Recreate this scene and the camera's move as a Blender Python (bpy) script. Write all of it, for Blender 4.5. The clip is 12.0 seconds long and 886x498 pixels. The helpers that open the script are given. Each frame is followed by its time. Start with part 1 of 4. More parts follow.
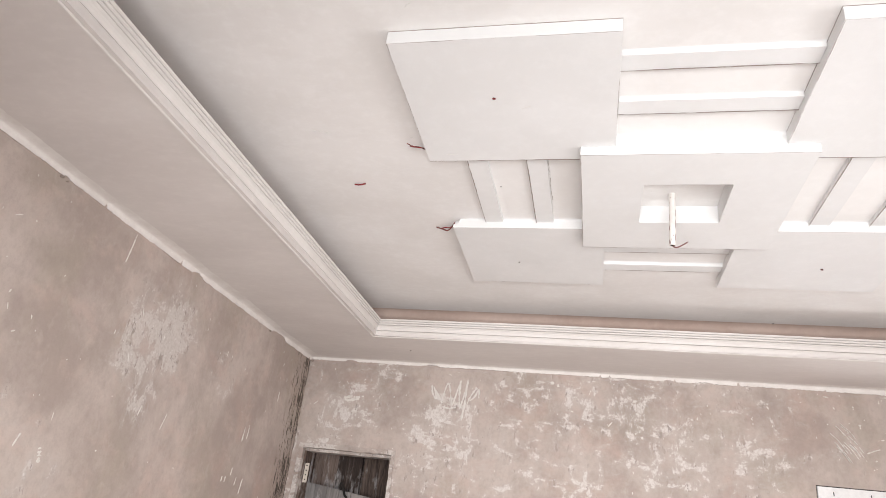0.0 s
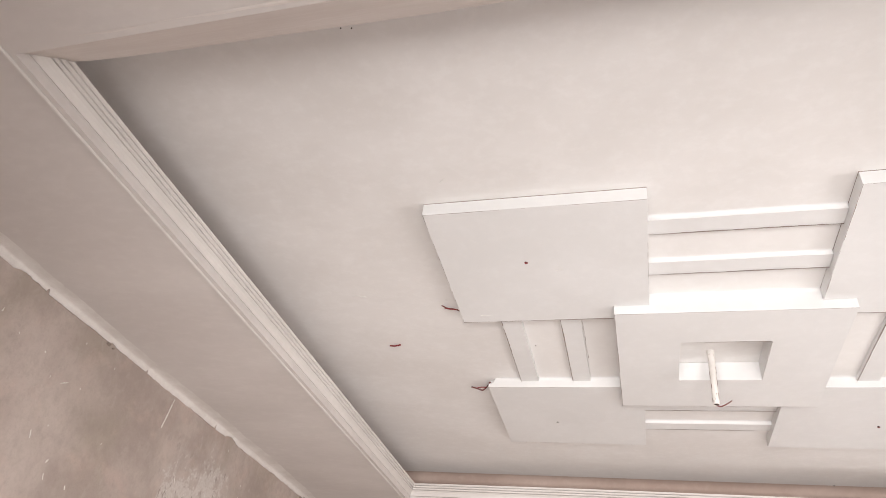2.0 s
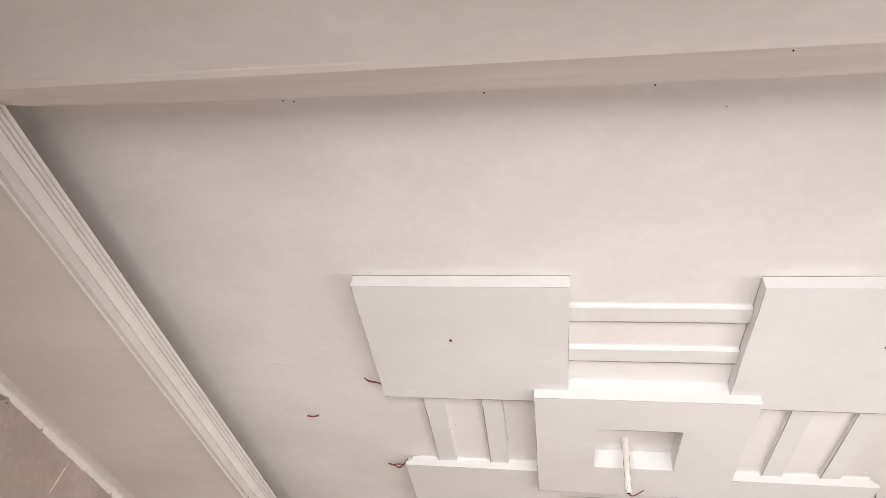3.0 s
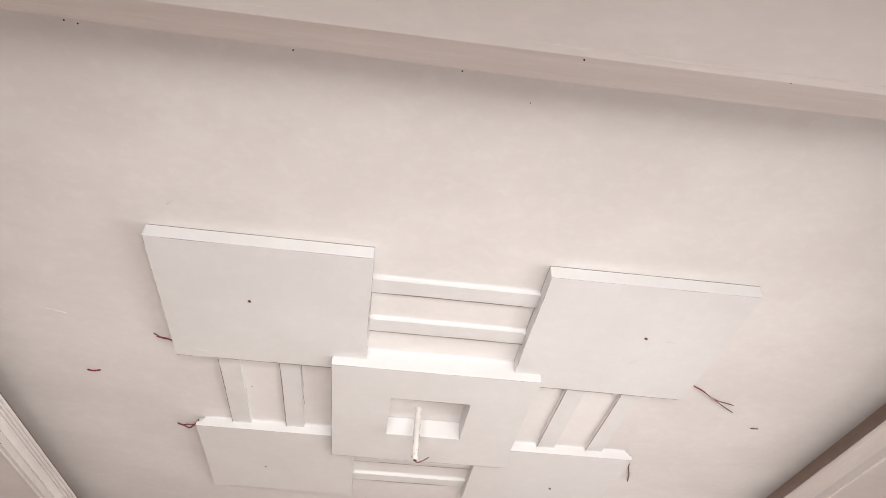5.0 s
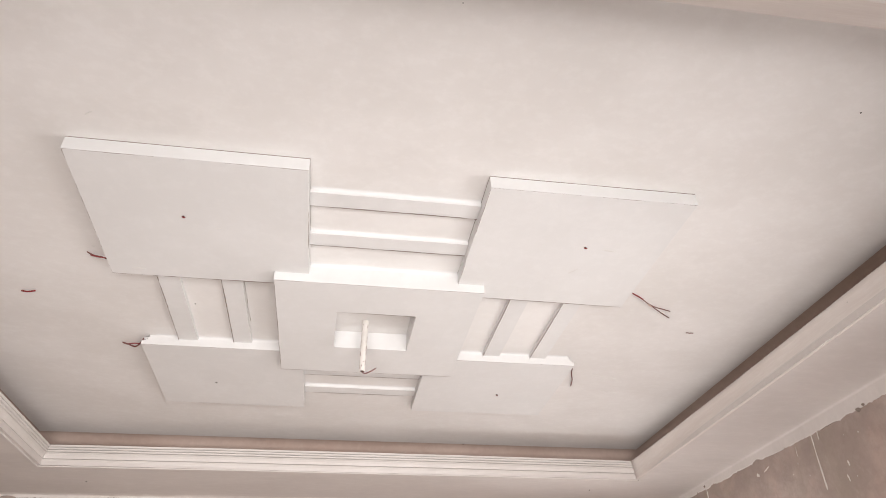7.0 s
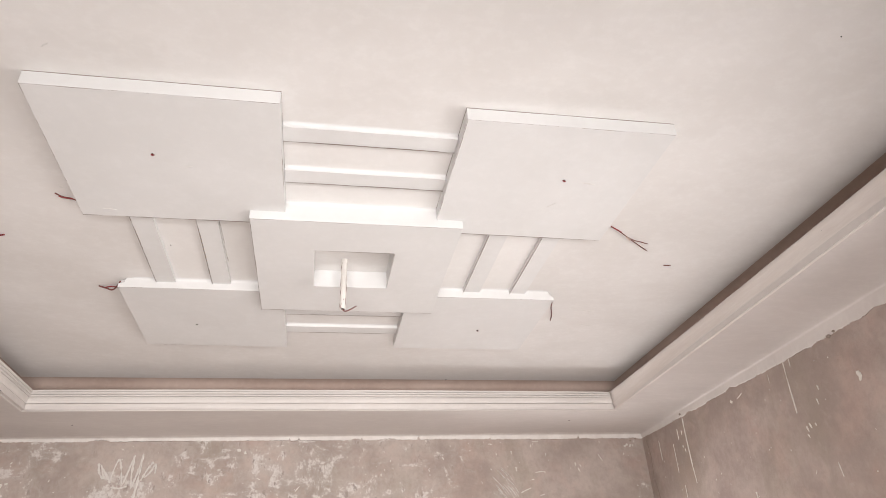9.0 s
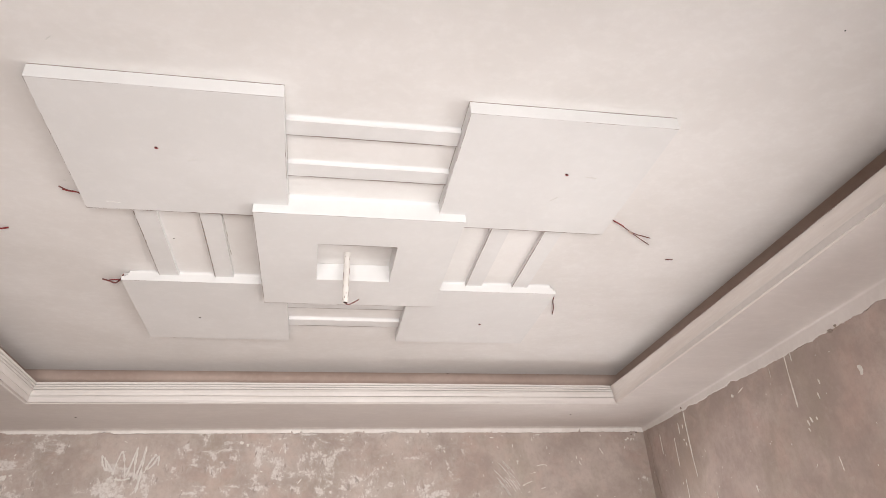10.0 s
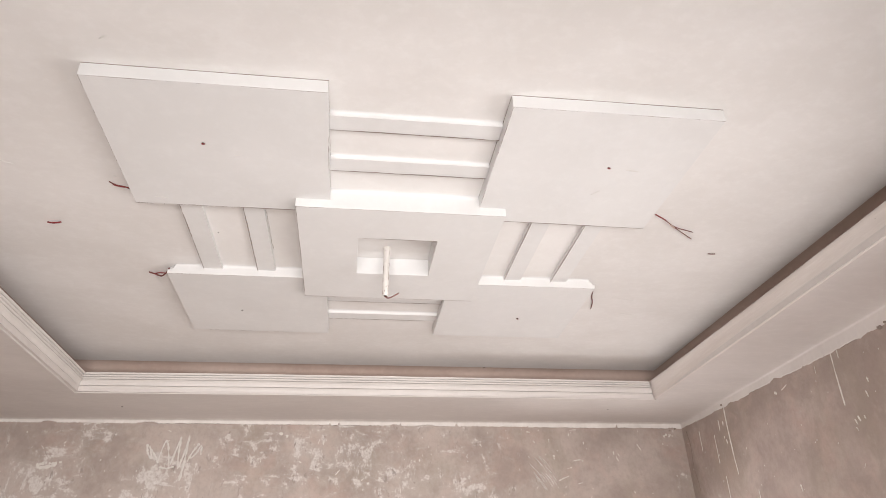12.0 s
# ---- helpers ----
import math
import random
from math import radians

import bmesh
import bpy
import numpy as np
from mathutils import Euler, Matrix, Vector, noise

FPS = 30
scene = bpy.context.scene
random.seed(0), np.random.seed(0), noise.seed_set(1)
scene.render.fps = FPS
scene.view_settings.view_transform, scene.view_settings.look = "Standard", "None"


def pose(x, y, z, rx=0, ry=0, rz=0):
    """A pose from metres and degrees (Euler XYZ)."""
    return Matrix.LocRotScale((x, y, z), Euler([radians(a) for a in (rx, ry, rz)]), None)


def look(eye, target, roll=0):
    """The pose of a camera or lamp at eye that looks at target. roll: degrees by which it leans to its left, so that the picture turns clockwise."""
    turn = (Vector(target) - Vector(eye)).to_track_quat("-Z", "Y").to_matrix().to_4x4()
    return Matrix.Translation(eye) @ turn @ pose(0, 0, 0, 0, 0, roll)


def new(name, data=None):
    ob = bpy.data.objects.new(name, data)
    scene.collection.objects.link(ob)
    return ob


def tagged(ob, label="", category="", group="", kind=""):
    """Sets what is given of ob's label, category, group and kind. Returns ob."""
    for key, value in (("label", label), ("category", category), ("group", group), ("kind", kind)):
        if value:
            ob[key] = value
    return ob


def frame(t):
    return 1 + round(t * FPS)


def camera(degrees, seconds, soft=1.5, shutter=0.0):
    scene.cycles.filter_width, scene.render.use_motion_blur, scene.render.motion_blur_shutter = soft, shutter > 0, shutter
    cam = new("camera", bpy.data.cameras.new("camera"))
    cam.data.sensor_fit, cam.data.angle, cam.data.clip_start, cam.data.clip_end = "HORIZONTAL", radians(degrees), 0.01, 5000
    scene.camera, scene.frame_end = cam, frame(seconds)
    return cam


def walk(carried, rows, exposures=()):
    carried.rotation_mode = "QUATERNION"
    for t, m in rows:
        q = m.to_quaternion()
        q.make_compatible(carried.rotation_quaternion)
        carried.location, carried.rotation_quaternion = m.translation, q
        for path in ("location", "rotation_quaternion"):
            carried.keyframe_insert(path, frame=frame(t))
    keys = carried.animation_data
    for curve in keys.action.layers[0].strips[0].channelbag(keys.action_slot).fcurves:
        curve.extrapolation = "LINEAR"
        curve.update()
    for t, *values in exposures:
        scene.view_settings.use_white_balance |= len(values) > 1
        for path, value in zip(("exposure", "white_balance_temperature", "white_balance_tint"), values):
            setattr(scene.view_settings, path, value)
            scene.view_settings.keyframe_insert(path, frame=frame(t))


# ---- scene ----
cam = camera(67.7, 12.0, soft=0.65)

PATH = [
    (0, (0.686, -1.589, 1.493), (0.233, 0.176, 2.317), 7.1),
    (0.5, (0.693, -1.59, 1.494), (0.237, 0.143, 2.383), 7.0),
    (1, (0.687, -1.608, 1.501), (0.129, 0.032, 2.499), 7.6),
    (1.5, (0.682, -1.624, 1.502), (0.067, -0.065, 2.594), 8.5),
    (2, (0.676, -1.645, 1.511), (0.144, -0.137, 2.711), 8.6),
    (2.5, (0.688, -1.663, 1.521), (0.266, -0.203, 2.821), 8.6),
    (3, (0.703, -1.671, 1.516), (0.37, -0.263, 2.896), 8.9),
    (3.2, (0.702, -1.676, 1.52), (0.41, -0.261, 2.904), 8.2),
    (4.8, (0.798, -1.671, 1.531), (0.911, -0.189, 2.87), 2.6),
    (5, (0.81, -1.671, 1.534), (0.963, -0.194, 2.873), 1.9),
    (5.5, (0.837, -1.67, 1.54), (1.096, -0.168, 2.835), -0.0),
    (6, (0.857, -1.666, 1.535), (1.152, -0.133, 2.785), -1.5),
    (6.5, (0.875, -1.654, 1.53), (1.177, -0.077, 2.722), -1.8),
    (7, (0.885, -1.648, 1.525), (1.179, -0.038, 2.675), -1.7),
    (9, (0.902, -1.619, 1.511), (1.261, 0.074, 2.513), -3.6),
    (9.5, (0.893, -1.619, 1.508), (1.258, 0.083, 2.493), -3.9),
    (10, (0.896, -1.622, 1.507), (1.252, 0.081, 2.494), -3.4),
    (10.5, (0.891, -1.621, 1.503), (1.23, 0.088, 2.485), -3.2),
    (11, (0.882, -1.621, 1.505), (1.193, 0.1, 2.477), -2.8),
    (11.5, (0.869, -1.618, 1.503), (1.154, 0.107, 2.474), -2.3),
    (12, (0.861, -1.621, 1.504), (1.123, 0.105, 2.48), -1.8),
]
walk(cam, [(t, look(eye, target, roll)) for t, eye, target, roll in PATH],
     [(0.0, 0.31, 6320, 9.2), (0.5, 0.20, 6500, 10.2), (2.0, 0.15, 6550, 10.8), (3.0, 0.07, 6580, 11), (5.0, 0.05, 6600, 11.8), (7.0, 0.06, 6580, 11), (9.0, 0.08, 6560, 10.6), (12.0, 0.07, 6570, 11)])

# ---- light ----
world = bpy.data.worlds.new("sky")
scene.world = world
world.use_nodes = True
wn = world.node_tree.nodes
sky = wn.new("ShaderNodeTexSky")
sky.sky_type, sky.sun_disc = "NISHITA", False
sky.sun_elevation, sky.sun_rotation = radians(50), radians(200)
wn["Background"].inputs["Strength"].default_value = 0.10
world.node_tree.links.new(sky.outputs["Color"], wn["Background"].inputs["Color"])


def opening_light(name, eye, target, width, height, watts, spread=180, colour=(1.0, 0.962, 0.945)):
    """The sky's light through an opening; its spread, in degrees, is narrowed by hand to steer where it falls."""
    lamp = bpy.data.lights.new(name, "AREA")
    lamp.shape, lamp.size, lamp.size_y, lamp.energy, lamp.color = "RECTANGLE", width, height, watts, colour
    lamp.spread = radians(spread)
    ob = new(name, lamp)
    ob.matrix_world = look(eye, target)
    return ob


# plan, in metres: room, cornice lip, levels
XL, XR, YN, YF = -1.545, 3.456, -2.25, 3.288
LIP = (-0.765, 2.915, -0.836, 2.588)
Z_SOFFIT, Z_LIP, Z_TOP, Z_PANEL, Z_MID, Z_BAR = 2.788, 2.900, 3.026, 2.975, 2.938, 3.007
COVE = (-0.924, 3.080, -0.980, 2.770)

opening_light("daylight_near", (1.02, YN - 0.10, 1.25), (0.95, 1.4, 1.15), 3.0, 1.4, 84, 108)
opening_light("daylight_side", (XR + 0.10, -0.15, 1.25), (-1.0, 1.2, 0.9), 1.3, 1.6, 31, 140)
opening_light("daylight_far", (2.69, YF + 0.22, 1.52), (2.0, 0, 0.6), 1.05, 1.05, 18)


# ---- materials ----
class Nodes:
    """A small wrapper to write node materials in few lines."""

    def __init__(self, name, rough=0.8):
        self.mat = bpy.data.materials.new(name)
        self.mat.use_nodes = True
        self.tree = self.mat.node_tree
        self.n = self.tree.nodes
        self.bsdf = self.n["Principled BSDF"]
        self.bsdf.inputs["Roughness"].default_value = rough
        self.pos = self.n.new("ShaderNodeNewGeometry").outputs["Position"]

    def link(self, a, b):
        self.tree.links.new(a, b)

    def put(self, socket, value):
        if hasattr(value, "is_linked"):
            self.link(value, socket)
        else:
            socket.default_value = value

    def scaled(self, sx, sy, sz):
        m = self.n.new("ShaderNodeMapping")
        m.inputs["Scale"].default_value = (sx, sy, sz)
        self.link(self.pos, m.inputs["Vector"])
        return m.outputs["Vector"]

    def noise(self, scale, detail=4, rough=0.55, vector=None, distortion=0.0):
        t = self.n.new("ShaderNodeTexNoise")
        t.inputs["Scale"].default_value = scale
        t.inputs["Detail"].default_value = detail
        t.inputs["Roughness"].default_value = rough
        t.inputs["Distortion"].default_value = distortion
        self.link(vector or self.pos, t.inputs["Vector"])
        return t.outputs["Fac"]

    def ramp(self, value, a, b, lo=0.0, hi=1.0):
        m = self.n.new("ShaderNodeMapRange")
        m.interpolation_type = "SMOOTHSTEP"
        self.put(m.inputs["Value"], value)
        for k, v in (("From Min", a), ("From Max", b), ("To Min", lo), ("To Max", hi)):
            m.inputs[k].default_value = v
        return m.outputs["Result"]

    def math(self, op, a, b=0.0):
        m = self.n.new("ShaderNodeMath")
        m.operation = op
        self.put(m.inputs[0], a)
        self.put(m.inputs[1], b)
        return m.outputs["Value"]

    def mix(self, fac, a, b):
        m = self.n.new("ShaderNodeMix")
        m.data_type = "RGBA"
        self.put(m.inputs["Factor"], fac)
        self.put(m.inputs["A"], a if hasattr(a, "is_linked") else (*a, 1))
        self.put(m.inputs["B"], b if hasattr(b, "is_linked") else (*b, 1))
        return m.outputs["Result"]

    def axis(self, k):
        s = self.n.new("ShaderNodeSeparateXYZ")
        self.link(self.pos, s.inputs["Vector"])
        return s.outputs[k]

    def colour(self, value):
        self.put(self.bsdf.inputs["Base Color"], value if hasattr(value, "is_linked") else (*value, 1))
        return self

    def bump(self, height, strength=0.3, distance=0.004):
        b = self.n.new("ShaderNodeBump")
        b.inputs["Strength"].default_value = strength
        b.inputs["Distance"].default_value = distance
        self.link(height, b.inputs["Height"])
        self.link(b.outputs["Normal"], self.bsdf.inputs["Normal"])
        return self


def painted_plaster(name, colour, shade, streak=(1, 1, 1), rough=0.7):
    """Skimmed white plaster: faint cloudy trowel marks, hairline grain."""
    m = Nodes(name, rough)
    cloud = m.ramp(m.noise(1.7, 5, 0.6, m.scaled(*streak)), 0.35, 0.68)
    fine = m.ramp(m.noise(22, 3, 0.6, m.scaled(*streak)), 0.42, 0.72)
    both = m.math("ADD", m.math("MULTIPLY", cloud, 0.7), m.math("MULTIPLY", fine, 0.3))
    m.colour(m.mix(both, colour, shade))
    m.bump(m.math("ADD", m.noise(5, 3, 0.5), m.math("MULTIPLY", m.noise(160, 2), 0.15)), 0.25, 0.004)
    return m.mat


def raw_plaster(name, patch, wall_axis, corner=None, tone=1.0, fields=(), warm=0.0, tall=1.4, cover=0.6):
    """Bare sand-cement wall: brown clouds, pale ragged lime scrapes, dark wet stains, trowel relief.
    patch: how much of it the pale lime covers; corner: where the vertical scoring of the wall's edge begins and ends;
    fields: (along, height, radius, amount) of scraped places; tall: under 1 the scrapes run upright; cover: how thick the lime lies."""
    m = Nodes(name, 0.92)

    def shade(r, g, b):
        return ((1 + warm) * r * tone, (1 - 0.8 * warm) * g * tone, (1 - warm) * b * tone)

    cloud = m.ramp(m.noise(2.0, 5, 0.6), 0.36, 0.66)
    base = m.mix(cloud, shade(0.320, 0.272, 0.244), shade(0.445, 0.392, 0.358))
    red = m.ramp(m.noise(1.9, 4, 0.6, m.scaled(1.0, 1.0, 1.3), 0.6), 0.48, 0.72)
    base = m.mix(m.math("MULTIPLY", red, 0.45), base, shade(0.43, 0.315, 0.268))
    olive = m.ramp(m.noise(2.3, 4, 0.6, m.scaled(1.2, 1.2, 0.7), 0.3), 0.50, 0.70)
    base = m.mix(m.math("MULTIPLY", olive, 0.62), base, shade(0.315, 0.278, 0.232))
    mottle = m.ramp(m.noise(5.6, 5, 0.62, m.scaled(1, 1, 0.8), 0.3), 0.50, 0.68)
    base = m.mix(m.math("MULTIPLY", mottle, 0.36), base, shade(0.29, 0.25, 0.22))
    blush = m.ramp(m.noise(6.6, 5, 0.62, m.scaled(0.9, 0.9, 1.1), 0.3), 0.52, 0.68)
    base = m.mix(m.math("MULTIPLY", blush, 0.35), base, shade(0.46, 0.365, 0.325))
    damp = m.ramp(m.noise(2.6, 6, 0.65, m.scaled(1, 1, 0.6), 0.4), 0.56, 0.78)
    base = m.mix(m.math("MULTIPLY", damp, 0.32), base, shade(0.25, 0.212, 0.188))
    sand = m.ramp(m.noise(34, 6, 0.72, m.scaled(1, 1, 0.8)), 0.40, 0.70)
    base = m.mix(m.math("MULTIPLY", sand, 0.28), base, shade(0.25, 0.215, 0.188))
    blot = m.ramp(m.noise(15, 5, 0.66, m.scaled(1, 1, 0.7), 0.2), 0.54, 0.70)
    base = m.mix(m.math("MULTIPLY", blot, 0.22), base, shade(0.47, 0.42, 0.385))
    # pale lime scrapes: trowel drags laid level and upright, crossing in a loose web, broken by a ragged small grain
    field = m.noise(1.9, 3, 0.55, m.scaled(1.0, 1.0, 1.4))
    level = m.noise(1.0, 6, 0.62, m.scaled(4.8, 4.8, 11.5), 0.5)
    upright = m.noise(1.0, 6, 0.62, m.scaled(11.5, 11.5, 5.2), 0.5)
    web = m.math("MAXIMUM", m.math("MULTIPLY", level, tall), upright)
    grain = m.noise(13.0, 8, 0.62, m.scaled(1.0, 1.0, tall), 0.10)
    dust = m.noise(75.0, 4, 0.7, m.scaled(1.0, 1.0, 0.8))
    mixed = m.math("ADD", m.math("ADD", m.math("MULTIPLY", field, 0.30), m.math("MULTIPLY", web, 0.58)), m.math("ADD", m.math("MULTIPLY", grain, 0.36), m.math("MULTIPLY", dust, 0.10)))
    along, up = m.axis(wall_axis), m.axis(2)
    for a, z, r, amount in fields:
        da, dz = m.math("SUBTRACT", along, a), m.math("SUBTRACT", up, z)
        far = m.math("SQRT", m.math("ADD", m.math("MULTIPLY", da, da), m.math("MULTIPLY", dz, dz)))
        mixed = m.math("ADD", mixed, m.ramp(far, r * 0.2, r, amount, 0.0))
    flake = m.math("MULTIPLY", m.ramp(m.noise(44, 5, 0.7, m.scaled(1, 1, 0.8)), 0.60, 0.64), m.ramp(mixed, 0.72 - patch, 0.80 - patch))
    lime = m.ramp(mixed, 0.752 - patch, 0.796 - patch)
    thin = m.ramp(mixed, 0.66 - patch, 0.80 - patch)
    base = m.mix(m.math("MULTIPLY", thin, 0.45), base, (0.510, 0.470, 0.440))
    base = m.mix(m.math("MULTIPLY", lime, m.ramp(dust, 0.36, 0.60, 0.35 * cover, cover)), base, (0.690, 0.660, 0.630))
    base = m.mix(m.math("MULTIPLY", flake, 0.8), base, (0.70, 0.675, 0.65))
    lime = m.math("MAXIMUM", lime, flake)
    pits = m.ramp(m.noise(24, 4, 0.68, m.scaled(1.2, 1.2, 0.5)), 0.60, 0.65)
    base = m.mix(m.math("MULTIPLY", m.math("MULTIPLY", pits, thin), 0.70), base, shade(0.20, 0.17, 0.15))
    height = m.math("ADD", m.math("MULTIPLY", lime, 0.45), m.math("MULTIPLY", m.noise(45, 5, 0.65), 0.5))
    if corner:
        a, b = corner
        near = m.ramp(along, a, b)
        line = m.noise(1.0, 5, 0.7, m.scaled(34, 34, 5.5), 1.4)
        score = m.ramp(m.math("ADD", line, m.math("MULTIPLY", near, 0.09)), 0.580, 0.615)
        cut = m.math("MULTIPLY", m.ramp(near, 0.0, 0.25), score)
        # Browner and darker towards this corner, under the scored lines.
        base = m.mix(m.math("MULTIPLY", near, 0.35), base, shade(0.30, 0.245, 0.205))
        base = m.mix(m.math("MULTIPLY", cut, 0.92), base, (0.075, 0.06, 0.048))
        height = m.math("SUBTRACT", height, cut)
    m.colour(base)
    m.bump(height, 0.6, 0.006)
    return m.mat


def plain(name, colour, rough=0.6, metal=0.0, wear=0.12, scale=40):
    m = Nodes(name, rough)
    k = 1 - wear * 2
    m.colour(m.mix(m.noise(scale, 4, 0.6), tuple(c * k for c in colour), colour))
    m.bsdf.inputs["Metallic"].default_value = metal
    return m.mat


def board_wood(name, light, dark):
    m = Nodes(name, 0.85)
    info = m.n.new("ShaderNodeObjectInfo").outputs["Random"]
    grain = m.noise(3, 6, 0.65, m.scaled(22, 22, 1.6), 0.5)
    tone = m.math("ADD", m.math("MULTIPLY", grain, 0.8), m.math("MULTIPLY", info, 0.35))
    wood = m.mix(m.ramp(tone, 0.35, 0.85), dark, light)
    smear = m.ramp(m.noise(5, 6, 0.68, m.scaled(2.2, 2.2, 0.6), 0.4), 0.50, 0.66)
    m.colour(m.mix(m.math("MULTIPLY", smear, 0.70), wood, (0.52, 0.48, 0.45)))
    m.bump(grain, 0.4, 0.004)
    return m.mat


CEILING = painted_plaster("ceiling_paint", (0.732, 0.716, 0.698), (0.810, 0.800, 0.789), (1, 1.3, 1))
SOFFIT = painted_plaster("soffit_plaster", (0.630, 0.594, 0.571), (0.708, 0.672, 0.649), (0.7, 1.4, 1))
PANEL = painted_plaster("panel_gypsum", (0.712, 0.712, 0.706), (0.768, 0.770, 0.768), (1, 1, 1), 0.6)
MOULD = painted_plaster("moulded_gypsum", (0.665, 0.635, 0.608), (0.74, 0.712, 0.688), (1, 1, 1), 0.6)
SKIM = painted_plaster("skimmed_gypsum", (0.66, 0.605, 0.57), (0.77, 0.73, 0.70), (5, 0.5, 5), 0.65)
SKIM_NEAR = painted_plaster("skimmed_gypsum_near", (0.645, 0.590, 0.556), (0.735, 0.692, 0.662), (0.5, 5, 5), 0.65)
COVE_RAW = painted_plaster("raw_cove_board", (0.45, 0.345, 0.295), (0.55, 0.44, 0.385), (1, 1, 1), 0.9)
BAND = painted_plaster("lime_band", (0.69, 0.655, 0.625), (0.80, 0.775, 0.75), (6, 6, 6), 0.8)
BAND_LINE = plain("band_line_dark", (0.11, 0.085, 0.07), 0.95)
LIME = plain("lime_splash", (0.78, 0.75, 0.70), 0.85)
CHALK = plain("lime_scribble", (0.76, 0.73, 0.69), 0.9, 0, 0.12, 90)
WALL_FAR = raw_plaster("bare_plaster_far", 0.012, 0, None, 1.12,
                       [(-1.10, 2.46, 0.26, 0.025), (-1.30, 2.24, 0.26, 0.035), (-0.78, 2.72, 0.30, 0.04), (-0.40, 2.34, 0.35, 0.05), (0.93, 2.60, 0.42, 0.050), (1.22, 2.05, 0.4, 0.05), (2.8, 2.5, 1.2, -0.12), (-0.70, 2.54, 0.22, -0.08)], 0.008, 1.0, 0.80)
WALL_LEFT = raw_plaster("bare_plaster_left", -0.105, 1, (2.97, 3.24), 1.20,
                        [(1.34, 2.29, 0.52, 0.19), (1.58, 2.50, 0.34, 0.12), (2.13, 2.33, 0.28, 0.16), (0.85, 1.52, 0.30, 0.15), (0.67, 1.79, 0.25, 0.11), (1.37, 1.92, 0.22, 0.12), (1.85, 1.88, 0.16, 0.09)], 0.008, 0.95, 0.50)
WALL_RIGHT = raw_plaster("bare_plaster_right", -0.25, 1, None, 1.08, (), 0.025)
FLOOR = raw_plaster("floor_screed", -0.10, 1, None, 1.38, (), -0.01)
PVC = plain("white_pvc", (0.80, 0.77, 0.73), 0.4)
RED_WIRE = plain("red_cable", (0.24, 0.020, 0.025), 0.5)
BROWN_WIRE = plain("brown_cable", (0.17, 0.045, 0.040), 0.5)
COPPER = plain("bare_copper", (0.80, 0.66, 0.58), 0.4, 0.9)
DARK = plain("dark_hole", (0.03, 0.025, 0.022), 0.95)
FRAME_WHITE = plain("white_aluminium", (0.86, 0.86, 0.86), 0.35)
FRAME_DARK = plain("dark_gasket", (0.06, 0.055, 0.055), 0.6)
STEEL = plain("painted_hinge", (0.66, 0.61, 0.53), 0.6, 0.0)
CONCRETE = raw_plaster("lintel_concrete", -0.02, 0)
PLANK = board_wood("old_planks", (0.25, 0.180, 0.145), (0.040, 0.026, 0.020))
GREY_BOARD = board_wood("grey_boards", (0.36, 0.33, 0.31), (0.20, 0.18, 0.17))
GLASS = Nodes("pane_glass", 0.02)
GLASS.bsdf.inputs["Transmission Weight"].default_value = 1.0
GLASS = GLASS.mat


# ---- building tools ----
def finish(name, bm, material, parent=None, label="", smooth=False):
    bmesh.ops.recalc_face_normals(bm, faces=bm.faces)
    me = bpy.data.meshes.new(name)
    if smooth:
        for f in bm.faces:
            f.smooth = True
    bm.to_mesh(me)
    bm.free()
    me.materials.append(material)
    ob = new(name, me)
    if parent:
        ob.parent = parent
    if label:
        ob["label"] = label
    return ob


def part(name, bm, material, parent, label="", smooth=False):
    return finish(name, bm, material, parent, label, smooth)


def thing(name, label, category, group="", at=(0, 0, 0)):
    ob = new(name)
    ob.location = at
    ob.empty_display_size = 0.05
    return tagged(ob, label, category, group)


def add_box(bm, x0, x1, y0, y1, z0, z1):
    v = [bm.verts.new((x, y, z)) for z in (z0, z1) for x, y in ((x0, y0), (x1, y0), (x1, y1), (x0, y1))]
    for f in ((3, 2, 1, 0), (4, 5, 6, 7), (0, 1, 5, 4), (1, 2, 6, 5), (2, 3, 7, 6), (3, 0, 4, 7)):
        bm.faces.new([v[i] for i in f])
    return bm


def box(x0, x1, y0, y1, z0, z1):
    return add_box(bmesh.new(), x0, x1, y0, y1, z0, z1)


def bevel(bm, width, segments=2):
    bmesh.ops.bevel(bm, geom=[e for e in bm.edges if e.calc_face_angle(0) > 0.5], offset=width, segments=segments, affect="EDGES", profile=0.6)
    return bm


def add_prism(bm, outline, z0, z1):
    low = [bm.verts.new((x, y, z0)) for x, y in outline]
    top = [bm.verts.new((x, y, z1)) for x, y in outline]
    n = len(outline)
    bm.faces.new(low[::-1])
    bm.faces.new(top)
    for i in range(n):
        bm.faces.new((low[i], low[(i + 1) % n], top[(i + 1) % n], top[i]))
    return bm


def ring_slab(outer, inner, z0, z1):
    """A flat slab with a rectangular hole; rectangles are x0, x1, y0, y1."""
    bm = bmesh.new()

    def corners(r, z):
        return [bm.verts.new((x, y, z)) for x, y in ((r[0], r[2]), (r[1], r[2]), (r[1], r[3]), (r[0], r[3]))]

    o0, o1, i0, i1 = corners(outer, z0), corners(outer, z1), corners(inner, z0), corners(inner, z1)
    for k in range(4):
        j = (k + 1) % 4
        for quad in ((o0[k], o0[j], i0[j], i0[k]), (o1[k], i1[k], i1[j], o1[j]), (o0[k], o1[k], o1[j], o0[j]), (i0[k], i0[j], i1[j], i1[k])):
            bm.faces.new(quad)
    return bm


